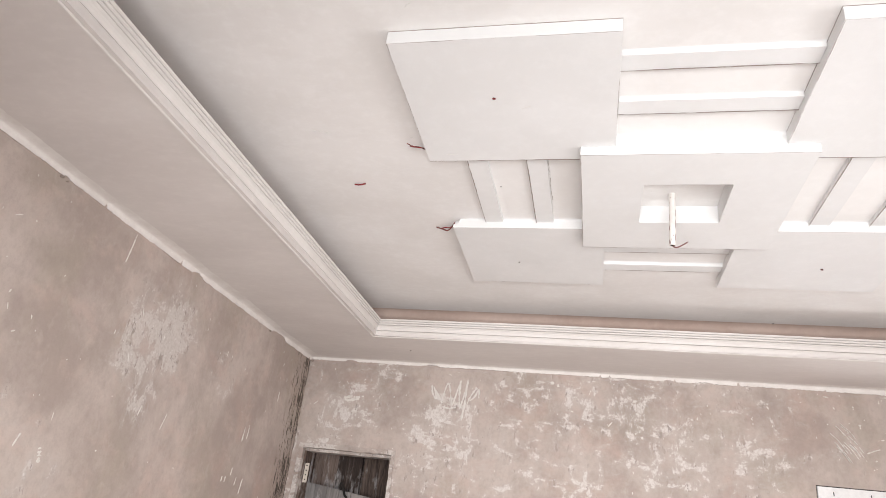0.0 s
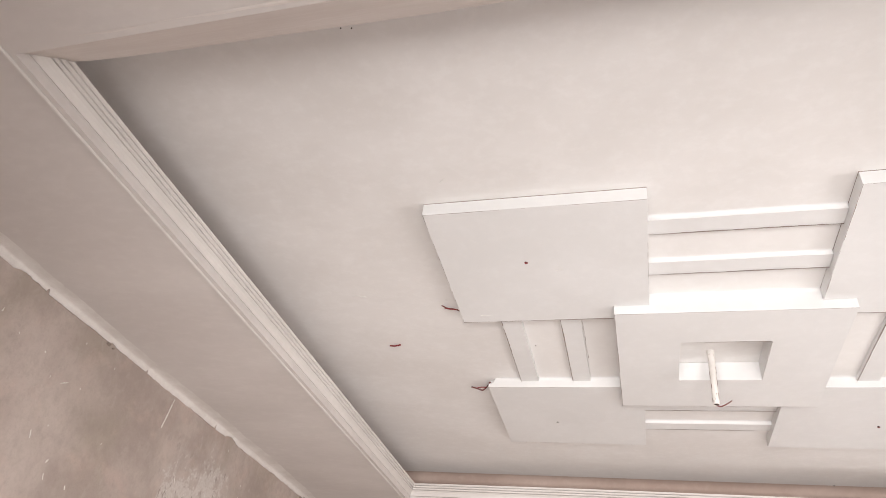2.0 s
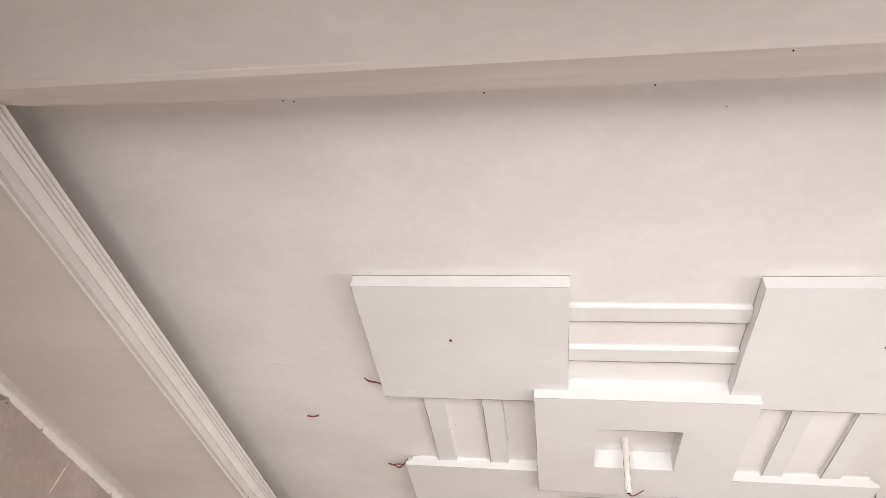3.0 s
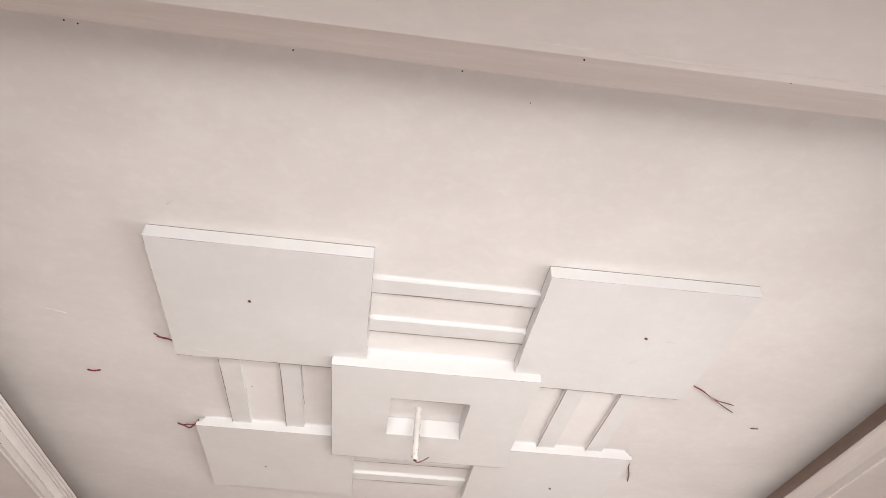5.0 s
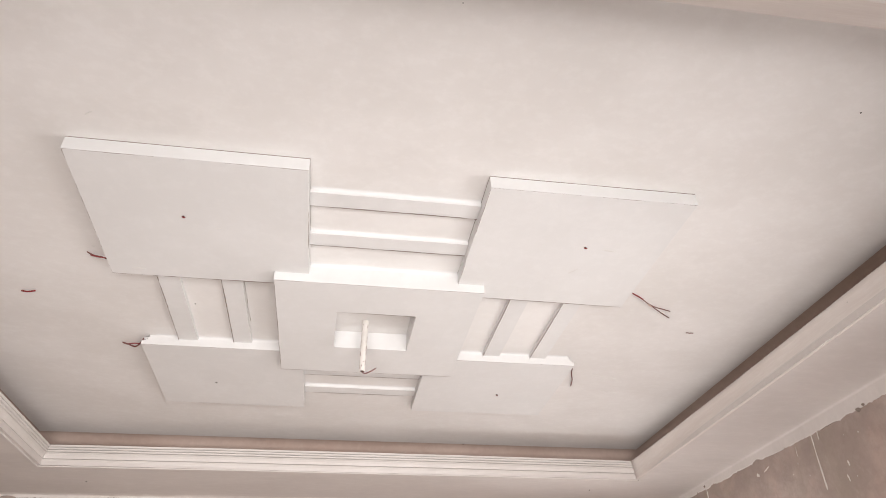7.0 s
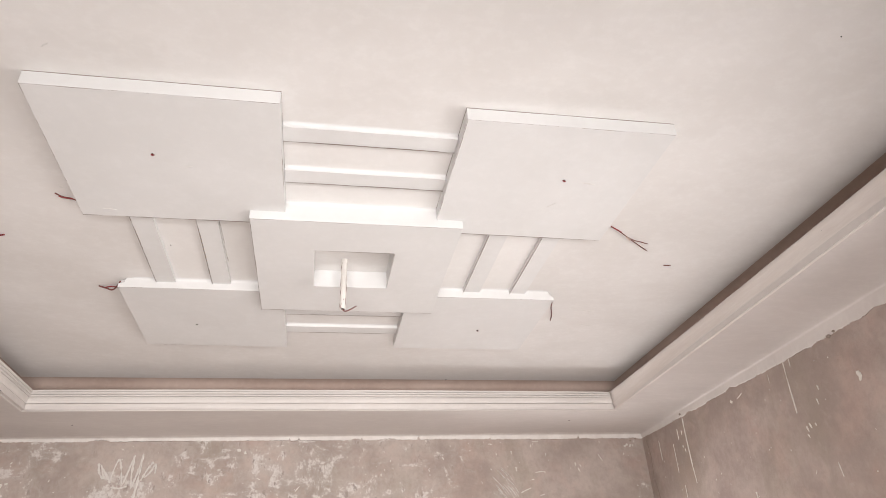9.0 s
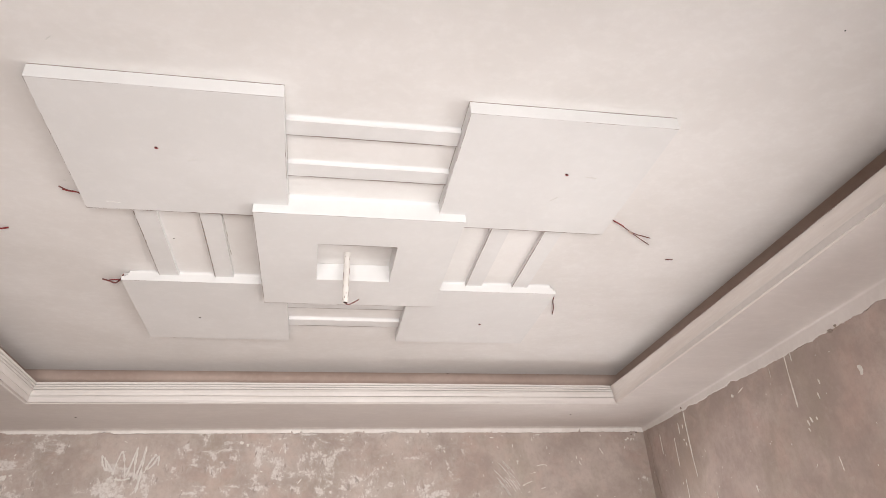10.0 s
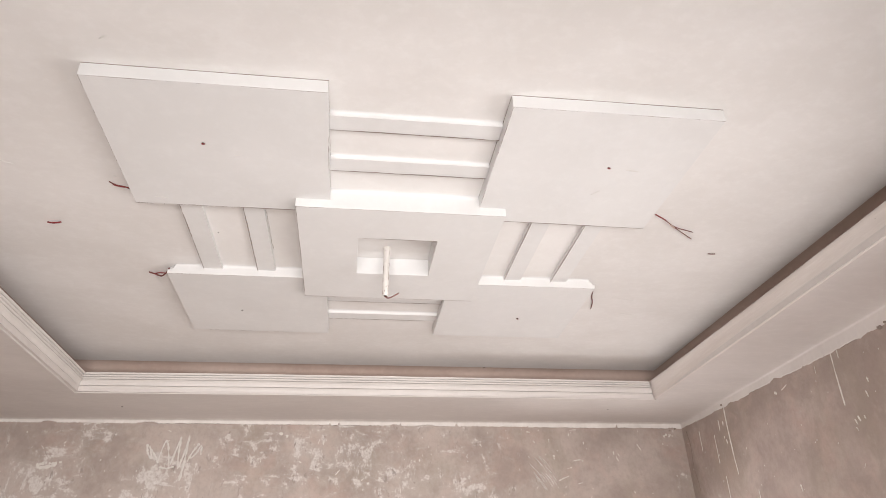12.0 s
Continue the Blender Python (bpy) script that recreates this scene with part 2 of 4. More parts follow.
def tube(points, radius, sides=8, taper=1.0, flat=1.0):
    """A round cord along points."""
    bm = bmesh.new()
    pts = [Vector(p) for p in points]
    rings = []
    for i, p in enumerate(pts):
        way = (pts[min(i + 1, len(pts) - 1)] - pts[max(i - 1, 0)]).normalized()
        side = way.cross(Vector((0.13, 0.31, 0.94))).normalized()
        up = side.cross(way)
        r = radius * (1 + (taper - 1) * i / max(1, len(pts) - 1))
        rings.append([bm.verts.new(p + r * (math.cos(a) * side + flat * math.sin(a) * up)) for a in (2 * math.pi * k / sides for k in range(sides))])
    for a, b in zip(rings, rings[1:]):
        for k in range(sides):
            bm.faces.new((a[k], a[(k + 1) % sides], b[(k + 1) % sides], b[k]))
    bm.faces.new(rings[0][::-1])
    bm.faces.new(rings[-1])
    return bm


def bend(points, steps=5):
    """More points on a smooth curve through the given ones."""
    p = [Vector(q) for q in points]
    p = [2 * p[0] - p[1], *p, 2 * p[-1] - p[-2]]
    out = []
    for i in range(1, len(p) - 2):
        for k in range(steps):
            t = k / steps
            out.append(0.5 * (2 * p[i] + (p[i + 1] - p[i - 1]) * t + (2 * p[i - 1] - 5 * p[i] + 4 * p[i + 1] - p[i + 2]) * t * t + (3 * p[i] - p[i - 1] - 3 * p[i + 1] + p[i + 2]) * t**3))
    return out + [p[-2]]


# ---- structure ----
def wall_with_holes(name, along, a0, a1, face, back, holes, material, z1=3.25):
    """A wall along x or y between a0 and a1, from its room face to its back, with rectangular holes (a, b, low, high)."""
    bm = bmesh.new()
    cuts = sorted({a0, a1, *(h[0] for h in holes), *(h[1] for h in holes)})
    lo, hi = min(face, back), max(face, back)
    for a, b in zip(cuts, cuts[1:]):
        spans = [(0.0, z1)]
        for h in holes:
            if h[0] <= a and b <= h[1]:
                spans = [(0.0, h[2]), (h[3], z1)] if h[2] > 0 else [(h[3], z1)]
        for s, t in spans:
            if along == "x":
                add_box(bm, a, b, lo, hi, s, t)
            else:
                add_box(bm, lo, hi, a, b, s, t)
    bmesh.ops.remove_doubles(bm, verts=bm.verts, dist=1e-5)
    return tagged(finish(name, bm, material), kind="structure")


DOOR = (-1.462, -0.762, 0.0, 2.086)
WINDOW = (2.088, 3.288, 0.95, 2.142)
wall_far = wall_with_holes("wall_far", "x", XL - 0.2, XR + 0.2, YF, YF + 0.15, [DOOR, WINDOW], WALL_FAR)
tagged(wall_far, "bare brown cement wall with pale lime scrapes", "wall")
wall_left = wall_with_holes("wall_left", "y", YN, YF, XL, XL - 0.2, [], WALL_LEFT)
tagged(wall_left, "bare brown cement wall scored at its corner", "wall")
wall_right = wall_with_holes("wall_right", "y", YN, YF, XR, XR + 0.2, [(-0.82, 0.52, 0.4, 2.10)], WALL_RIGHT)
tagged(wall_right, "bare brown cement wall with lime drips", "wall")
wall_near = wall_with_holes("wall_near", "x", XL - 0.2, XR + 0.2, YN, YN - 0.2, [(-0.53, 2.57, 0.5, 2.00)], WALL_RIGHT)
tagged(wall_near, "bare brown cement wall with an open window hole", "wall")
floor = tagged(finish("floor", box(XL - 0.2, XR + 0.2, YN - 0.2, YF + 2.2, -0.15, 0.0), FLOOR), "bare cement floor screed", "floor", kind="structure")

ceiling = tagged(finish("ceiling", box(XL - 0.2, XR + 0.2, YN - 0.2, YF + 2.2, Z_TOP, Z_TOP + 0.12), CEILING), "white skimmed recessed ceiling with faint trowel marks", "ceiling", kind="structure")
OUT = (LIP[0] - 0.034, LIP[1] + 0.034, LIP[2] - 0.104, LIP[3] + 0.034)
soffit = finish("ceiling_border", ring_slab((XL, XR, YN, YF), OUT, Z_SOFFIT, Z_SOFFIT + 0.03), SOFFIT)
tagged(soffit, "dropped pale grey plaster border of the ceiling", "ceiling", kind="structure")


def loop_faces(bm, loops):
    for a, b in zip(loops, loops[1:]):
        for k in range(4):
            bm.faces.new((a[k], a[(k + 1) % 4], b[(k + 1) % 4], b[k]))
    return bm


def ring_loop(bm, r, z):
    return [bm.verts.new((x, y, z)) for x, y in ((r[0], r[2]), (r[1], r[2]), (r[1], r[3]), (r[0], r[3]))]


def cove_back(rise=0.050, rounding=(0.020, 0.046, 0.030, 0.050), steps=12):
    """The raw board standing round the recess, its top rounded into the ceiling by a different sweep on each side."""
    bm = bmesh.new()
    low, high = Z_SOFFIT + 0.036, Z_TOP - 0.001
    loops = []
    for back, z in ((0.012, low), (0.0, low)):
        loops.append(ring_loop(bm, (COVE[0] - back, COVE[1] + back, COVE[2] - back, COVE[3] + back), z))
    for k in range(steps + 1):
        a = math.pi / 2 * k / steps
        left, right, near, far = (r * (1 - math.cos(a)) for r in rounding)
        loops.append(ring_loop(bm, (COVE[0] + left, COVE[1] - right, COVE[2] + near, COVE[3] - far), high - rise + rise * math.sin(a)))
    return loop_faces(bm, loops)


cove = tagged(finish("ceiling_cove", cove_back(), COVE_RAW, smooth=True), "raw brown board inside the ceiling cove", "ceiling", kind="structure")
# Unseen pale sheet, added to bounce light up onto the ceiling's edge.
reflector = finish("cove_reflector", ring_slab((COVE[0] - 0.02, COVE[1] + 0.02, COVE[2] - 0.02, COVE[3] + 0.02), OUT, Z_SOFFIT + 0.0305, Z_SOFFIT + 0.0350), MOULD)
tagged(reflector, "added pale sheet hidden in the ceiling cove to bounce light", "ceiling", kind="structure")


def cornice(name, side, profile, material, label, start=1.0, end=1.0, bow=0.0, rough=1.0):
    """One mitred length of the cornice. profile: (distance out from the lip, height over the border);
    start, end: how far the mitre runs out for each metre of profile; bow: how far it bulges inward half way; rough: how uneven the skim is."""
    bm = bmesh.new()
    x0, x1, y0, y1 = LIP
    ends = {"far": ((x0, y1), (x1, y1), (0, 1), (-1, 1)), "near": ((x1, y0), (x0, y0), (0, -1), (1, -1)),
            "left": ((x0, y0), (x0, y1), (-1, 0), (-1, -1)), "right": ((x1, y1), (x1, y0), (1, 0), (1, 1))}
    (ax, ay), (bx, by), (ox, oy), _ = ends[side]
    lx, ly = (bx > ax) - (bx < ax), (by > ay) - (by < ay)
    rings = []
    steps = 60
    for k in range(steps + 1):
        t = k / steps
        ring = []
        for o, v in profile:
            # the mitre: each end runs out by the same distance as the profile
            run = o * (end * t - start * (1 - t))
            out = o - bow * max(0.0, math.sin(math.pi * t)) ** 0.5 * (1 - min(1.0, o / 0.09))
            px = ax + (bx - ax) * t + ox * out + lx * run
            py = ay + (by - ay) * t + oy * out + ly * run
            w = rough * 0.0016 * noise.noise((px * 1.7, py * 1.7, 4.1)) + rough * 0.0008 * noise.noise((px * 9, py * 9, o * 30))
            ring.append(bm.verts.new((px, py, Z_SOFFIT + v + w)))
        rings.append(ring)
    n = len(profile)
    for a, b in zip(rings, rings[1:]):
        for i in range(n):
            bm.faces.new((a[i], a[(i + 1) % n], b[(i + 1) % n], b[i]))
    bm.faces.new(rings[0])
    bm.faces.new(rings[-1][::-1])
    return tagged(finish(name, bm, material, smooth=rough > 1), label, "cornice", "ceiling cornice", "structure")


H = Z_LIP - Z_SOFFIT
RIBBED = [(0.0580, 0.004), (0.0578, -0.004), (0.0550, -0.0075), (0.0505, -0.0075), (0.0475, -0.0045), (0.0470, -0.0010), (0.0535, 0.0012), (0.0440, 0.0045), (0.0430, 0.0120), (0.0405, 0.0220), (0.0360, 0.0310),
          (0.0325, 0.0365), (0.0450, 0.0385), (0.0305, 0.0407), (0.0292, 0.0470), (0.0268, 0.0560), (0.0225, 0.0650), (0.0168, 0.0720),
          (0.0155, 0.0745), (0.0280, 0.0770), (0.0140, 0.0798), (0.0118, 0.0830), (0.0112, 0.0893), (0.0235, 0.0918), (0.0098, 0.0946), (0.0070, 0.0980),
          (0.0062, 0.1043), (0.0185, 0.1066), (0.0050, 0.1092), (0.0022, 0.1125), (0.0008, 0.1165), (0.0, 0.1190), (0.003, 0.121), (0.012, 0.122), (0.055, 0.034)]
SMOOTH = [(0.062, 0.004), (0.062, -0.002), (0.056, -0.005), (0.050, -0.002), (0.046, 0.008), (0.037, 0.030), (0.027, 0.055),
          (0.016, 0.078), (0.006, 0.095), (0.0, H - 0.006), (0.002, H), (0.012, H + 0.001), (0.055, 0.034)]
WIDE = [(0.126, 0.004), (0.126, -0.0002), (0.116, 0.0015), (0.100, 0.013), (0.078, 0.034), (0.050, 0.061), (0.026, 0.084), (0.014, 0.094),
        (0.0, H - 0.010), (0.0, H), (0.012, H + 0.001), (0.112, 0.034)]
SMOOTH = [(o - 0.020 * (1 - min(1.0, max(0.0, v / H))), v) for o, v in SMOOTH]
RIBBED = [(o, v * H / 0.121) for o, v in RIBBED]
cornice("cornice_far", "far", RIBBED, MOULD, "white ribbed plaster cornice on the ceiling border", 1.0, 1.0, 0.020)
cornice("cornice_left", "left", [(o * 1.10, v) for o, v in RIBBED], MOULD, "white ribbed plaster cornice on the ceiling border", 2.6, 1.0)
cornice("cornice_right", "right", SMOOTH, SKIM, "smooth unpainted plaster cornice with skim marks", 1.0, 2.6, -0.018, 1.8)
cornice("cornice_near", "near", WIDE, SKIM_NEAR, "smooth unpainted plaster cornice with skim marks", 0.38, 0.38, 0.027, 2.4)


def lime_band(name, a, b, inward, tall, deep, seed, label, grow=0.0, material=None):
    """The hand-smeared lime joint between a wall and the border: a leg down the wall with a ragged edge and a thin leg along the border."""
    bm = bmesh.new()
    a, b = Vector(a), Vector(b)
    inward = Vector(inward)
    n = int((b - a).length / 0.005)
    rows, gaps = [], bmesh.new()
    last = None
    for k in range(n + 1):
        p = a + (b - a) * (k / n)
        s = (b - a).length * k / n
        big = noise.noise((s * 2.1, seed, 0.3))
        small = noise.noise((s * 19, seed, 1.7))
        chip = max(0.0, noise.noise((s * 7.3, seed, 5.5)) - 0.28)
        h = max(0.010, (tall + grow * (1 - k / n)) * (1 + 0.16 * big + 0.10 * small) - 0.06 * chip
                + 0.0042 * noise.noise((s * 61, seed, 2.2)) + 0.0030 * noise.noise((s * 140, seed, 6.1)) - 0.10 * max(0.0, noise.noise((s * 31, seed, 9.9)) - 0.42))
        d = deep * (1 + 0.45 * noise.noise((s * 1.3, seed, 8.8)) + 0.10 * noise.noise((s * 23, seed, 4.8)))
        t = 0.005 + 0.002 * noise.noise((s * 11, seed, 3.3))
        r = min(0.012, h * 0.4, d * 0.6)
        leg = [(0.0, -h), (t * 0.8, -h + 0.001), (t, -h + 0.006), (t + 0.001, -r - 0.002), (t + r * 0.3, -r * 0.35 - 0.001), (t + r, -0.0022), (d * 0.7 + r, -0.0012), (d + r + 0.004, -0.0002)]
        rows.append([bm.verts.new(p + inward * x + Vector((0, 0, z))) for x, z in leg])
        # a dark line under the lower edge, here and there
        w = 0.0034 * (noise.noise((s * 3.7, seed, 12.5)) - 0.06 + 0.5 * noise.noise((s * 27, seed, 15.5)))
        now = [gaps.verts.new(p + inward * 0.0012 + Vector((0, 0, z))) for z in (-h + 0.001, -h - max(0.0, w))] if w > 0 else None
        if now and last:
            gaps.faces.new((last[0], last[1], now[1], now[0]))
        last = now
    for r, q in zip(rows, rows[1:]):
        for i in range(len(r) - 1):
            bm.faces.new((r[i], r[i + 1], q[i + 1], q[i]))
    band = tagged(finish(name, bm, material or BAND, smooth=True), label, "trim", "lime joints", "structure")
    part("crack", gaps, BAND_LINE, band, "dark broken line under the lime")
    return band


lime_band("trim_far", (XL, YF, Z_SOFFIT), (XR, YF, Z_SOFFIT), (0, -1, 0), 0.036, 0.045, 1.0, "ragged white lime joint along the wall top", -0.016)
lime_band("trim_left", (XL, YN, Z_SOFFIT), (XL, YF, Z_SOFFIT), (1, 0, 0), 0.030, 0.060, 2.0, "ragged white lime joint along the wall top")
lime_band("trim_right", (XR, YN, Z_SOFFIT), (XR, YF, Z_SOFFIT), (-1, 0, 0), 0.038, 0.050, 3.0, "ragged white lime joint along the wall top", 0.115, SOFFIT)


# ---- raised ceiling panels ----
PANELS = "raised ceiling panels"


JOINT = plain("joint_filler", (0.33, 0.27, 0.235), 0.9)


def hand_cut(outline, size=0.0007):
    """The outline with its straight runs a little uneven, as cut by hand."""
    out = []
    for k, (ax, ay) in enumerate(outline):
        bx, by = outline[(k + 1) % len(outline)]
        n = max(1, int(math.hypot(bx - ax, by - ay) / 0.06))
        nx, ny = -(by - ay), bx - ax
        far = math.hypot(nx, ny)
        for i in range(n):
            t = i / n
            x, y = ax + (bx - ax) * t, ay + (by - ay) * t
            w = 0.0 if i == 0 else size * (noise.noise((x * 5.1, y * 5.1, 7.7)) + 0.6 * noise.noise((x * 19, y * 19, 3.1)))
            out.append((x + nx / far * w, y + ny / far * w))
    return out


def inset(outline, by):
    cx, cy = sum(p[0] for p in outline) / len(outline), sum(p[1] for p in outline) / len(outline)
    return [(x - by * (1 if x > cx else -1), y - by * (1 if y > cy else -1)) for x, y in outline]


# Brown of joints and board edges; also paints the shade along far edges.
EDGE_BROWN = plain("edge_line_brown", (0.36, 0.29, 0.255), 0.9, 0, 0.25, 60)


def on_board(name, bm, material, owner, label, smooth=False):
    """A piece on a panel's board or a batten's strip, built in world places."""
    board = next(c for c in owner.children if c.name.split(".")[0] in ("board", "strip"))
    ob = part(name, bm, material, board, label, smooth)
    ob.location = -owner.location - board.location
    return ob


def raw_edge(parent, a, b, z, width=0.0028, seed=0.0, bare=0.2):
    """A thin brown line on a board's lower face, from a to b, broken at random; along far and left edges it paints in
    shade.
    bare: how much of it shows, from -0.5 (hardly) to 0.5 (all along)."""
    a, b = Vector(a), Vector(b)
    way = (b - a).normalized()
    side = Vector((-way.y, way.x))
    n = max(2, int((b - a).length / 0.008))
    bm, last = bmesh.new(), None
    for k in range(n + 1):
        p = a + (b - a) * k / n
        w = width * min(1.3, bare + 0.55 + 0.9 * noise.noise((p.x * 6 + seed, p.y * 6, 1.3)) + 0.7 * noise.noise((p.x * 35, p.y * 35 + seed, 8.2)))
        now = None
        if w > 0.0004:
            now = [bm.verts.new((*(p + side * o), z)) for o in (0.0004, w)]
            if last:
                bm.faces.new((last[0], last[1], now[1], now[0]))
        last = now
    return on_board("raw_edge", bm, EDGE_BROWN, parent, "brown board edge line with shade painted in")


def raised_panel(outline, notch=None, label="white square plaster panel raised from the ceiling"):
    ob = thing("ceiling_panel", label, "ceiling panel", PANELS, (outline[0][0], outline[0][1], Z_TOP))
    bm = bmesh.new()
    top = Z_TOP - 0.0022
    if notch is None:
        add_prism(bm, hand_cut(outline), Z_PANEL, top)
    else:
        i, sx, cut = notch
        x, y = outline[i]
        add_prism(bm, hand_cut(outline), Z_PANEL, Z_PANEL + 0.020)
        for z0, z1, k in ((0.020, 0.026, 0.55), (0.026, 0.036, 0.85), (0.036, top - Z_PANEL, 1.0)):
            chip = [(x, y + 0.030 * k), (x + sx * cut * k * 0.6, y + 0.022 * k), (x + sx * cut * k, y)]
            add_prism(bm, [*outline[:i], *(chip if sx > 0 else chip[::-1]), *outline[i + 1:]], Z_PANEL + z0, Z_PANEL + z1)
    bm.normal_update()
    sharp = [e for e in bm.edges if len(e.link_faces) == 2 and e.calc_face_angle(0) > 1.2 and e.verts[0].co.z < Z_PANEL + 0.001 and e.verts[1].co.z < Z_PANEL + 0.001]
    bmesh.ops.bevel(bm, geom=sharp, offset=0.0018, segments=2, affect="EDGES", profile=0.6)
    board = part("board", bm, PANEL, ob)
    board.location = (-outline[0][0], -outline[0][1], -Z_TOP)
    joint = part("joint", add_prism(bmesh.new(), inset(outline, -0.0004 if notch is None else 0.034), top - 0.0003, Z_TOP), EDGE_BROWN, ob, "thin brown joint line against the ceiling")
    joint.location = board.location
    return ob


# Whiter than the ceiling: light bounced between the panels is put into this colour.
BRIGHT_FIELD = painted_plaster("bright_field_white", (0.775, 0.763, 0.747), (0.835, 0.828, 0.816), (1, 1, 1), 0.6)
EX0, EX1, EY0, EY1 = 0.618, 1.468, 0.622, 1.452
G = 0.0008
first = raised_panel([(0.0, 0.0), (0.752, 0.0), (0.752, EY0 - G), (EX0 - G, EY0 - G), (EX0 - G, 0.711), (-0.010, 0.711)])
second = raised_panel([(1.358, 0.004), (2.110, 0.0), (2.110, 0.724), (EX1 + G, 0.720), (EX1 + G, EY0 - G), (1.358, EY0 - G)])
third = raised_panel([(-0.024, 1.325), (EX0 - G, 1.325), (EX0 - G, EY1 + G), (0.724, EY1 + G), (0.724, 2.034), (-0.026, 2.024)], (0, 1, 0.032),
             "white square plaster panel with a chipped corner")
fourth = raised_panel([(EX1 + G, 1.331), (2.100, 1.330), (2.104, 2.024), (1.336, 2.024), (1.336, EY1 + G), (EX1 + G, EY1 + G)], (1, -1, 0.026),
             "white square plaster panel with a chipped corner")

centre = thing("ceiling_panel", "white centre plaster panel with a square sunk well", "ceiling panel", PANELS, (1.043, 1.037, Z_TOP))
bm = ring_slab((EX0, EX1, EY0, EY1), (0.870, 1.210, 0.853, 1.183), Z_MID, Z_TOP - 0.0015)
bm.normal_update()
low = [e for e in bm.edges if max(v.co.z for v in e.verts) < Z_MID + 0.001 and e.calc_face_angle(0) > 0.5]
bmesh.ops.bevel(bm, geom=low, offset=0.0022, segments=2, affect="EDGES", profile=0.6)
board = part("board", bm, PANEL, centre)
board.location = (-1.043, -1.037, -Z_TOP)


# A thin sheet added over the ceiling to lift the shade between panels.
def bright_field(outline):
    ob = finish("ceiling_bright_field", add_prism(bmesh.new(), hand_cut(outline, 0.002), Z_TOP - 0.0012, Z_TOP + 0.0005), BRIGHT_FIELD)
    return tagged(ob, "thin ceiling sheet between raised panels, bounced light put into its white", "ceiling paint", "painted fields between panels", "structure")


bright_field([(0.753, 0.150), (1.357, 0.150), (1.357, 0.6205), (0.753, 0.6205)])
bright_field([(0.726, 1.4535), (1.335, 1.4535), (1.335, 1.640), (0.726, 1.640)])
bright_field([(0.222, 0.713), (0.6165, 0.713), (0.6165, 1.3225), (0.222, 1.3225)])
bright_field([(1.4695, 0.727), (1.870, 0.727), (1.870, 1.328), (1.4695, 1.328)])


def fillet(parent, x0, x1, y, r):
    """Filler smoothed by hand into the angle between a board's near side and the ceiling."""
    bm, rows = bmesh.new(), []
    for k in range(33):
        x = x0 + (x1 - x0) * k / 32
        q = r * (1 + 0.25 * noise.noise((x * 9, y * 7, 1.0)))
        rows.append([bm.verts.new((x, y + 0.0006 - q * a, Z_TOP - 0.0014 - q * b)) for a, b in ((0.0, 1.15), (0.10, 0.60), (0.30, 0.28), (0.60, 0.09), (1.0, 0.0))])
    for a, b in zip(rows, rows[1:]):
        for i in range(4):
            bm.faces.new((a[i], a[i + 1], b[i + 1], b[i]))
    return on_board("fillet", bm, PANEL, parent, "smoothed filler along the board", True)


fillet(third, 0.036, 0.617, 1.325, 0.012)
fillet(fourth, 1.469, 2.068, 1.331, 0.012)
fillet(centre, 0.753, 1.357, 0.622, 0.014)
low, mid = Z_PANEL - 0.0006, Z_MID - 0.0006
# Edge lines, widest on the far edges where they stand in for shade.
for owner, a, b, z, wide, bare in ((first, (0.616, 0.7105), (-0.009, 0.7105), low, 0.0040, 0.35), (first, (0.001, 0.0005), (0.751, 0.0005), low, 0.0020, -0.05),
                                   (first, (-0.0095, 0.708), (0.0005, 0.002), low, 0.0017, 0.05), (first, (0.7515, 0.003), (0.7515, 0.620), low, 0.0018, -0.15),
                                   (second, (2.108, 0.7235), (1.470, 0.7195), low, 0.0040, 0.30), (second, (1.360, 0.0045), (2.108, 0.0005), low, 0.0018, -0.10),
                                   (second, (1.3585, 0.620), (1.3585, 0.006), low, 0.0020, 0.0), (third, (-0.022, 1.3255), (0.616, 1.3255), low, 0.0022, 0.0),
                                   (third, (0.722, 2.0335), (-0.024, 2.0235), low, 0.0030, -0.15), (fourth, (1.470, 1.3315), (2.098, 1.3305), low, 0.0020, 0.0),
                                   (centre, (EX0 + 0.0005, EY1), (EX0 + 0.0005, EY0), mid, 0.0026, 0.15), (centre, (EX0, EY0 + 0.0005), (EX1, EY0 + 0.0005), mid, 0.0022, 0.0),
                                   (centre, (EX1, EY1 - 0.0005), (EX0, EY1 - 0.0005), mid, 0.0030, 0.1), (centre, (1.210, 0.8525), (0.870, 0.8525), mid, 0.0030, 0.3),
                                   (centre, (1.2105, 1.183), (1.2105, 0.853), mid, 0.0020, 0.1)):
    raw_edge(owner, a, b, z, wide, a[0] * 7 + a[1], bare)


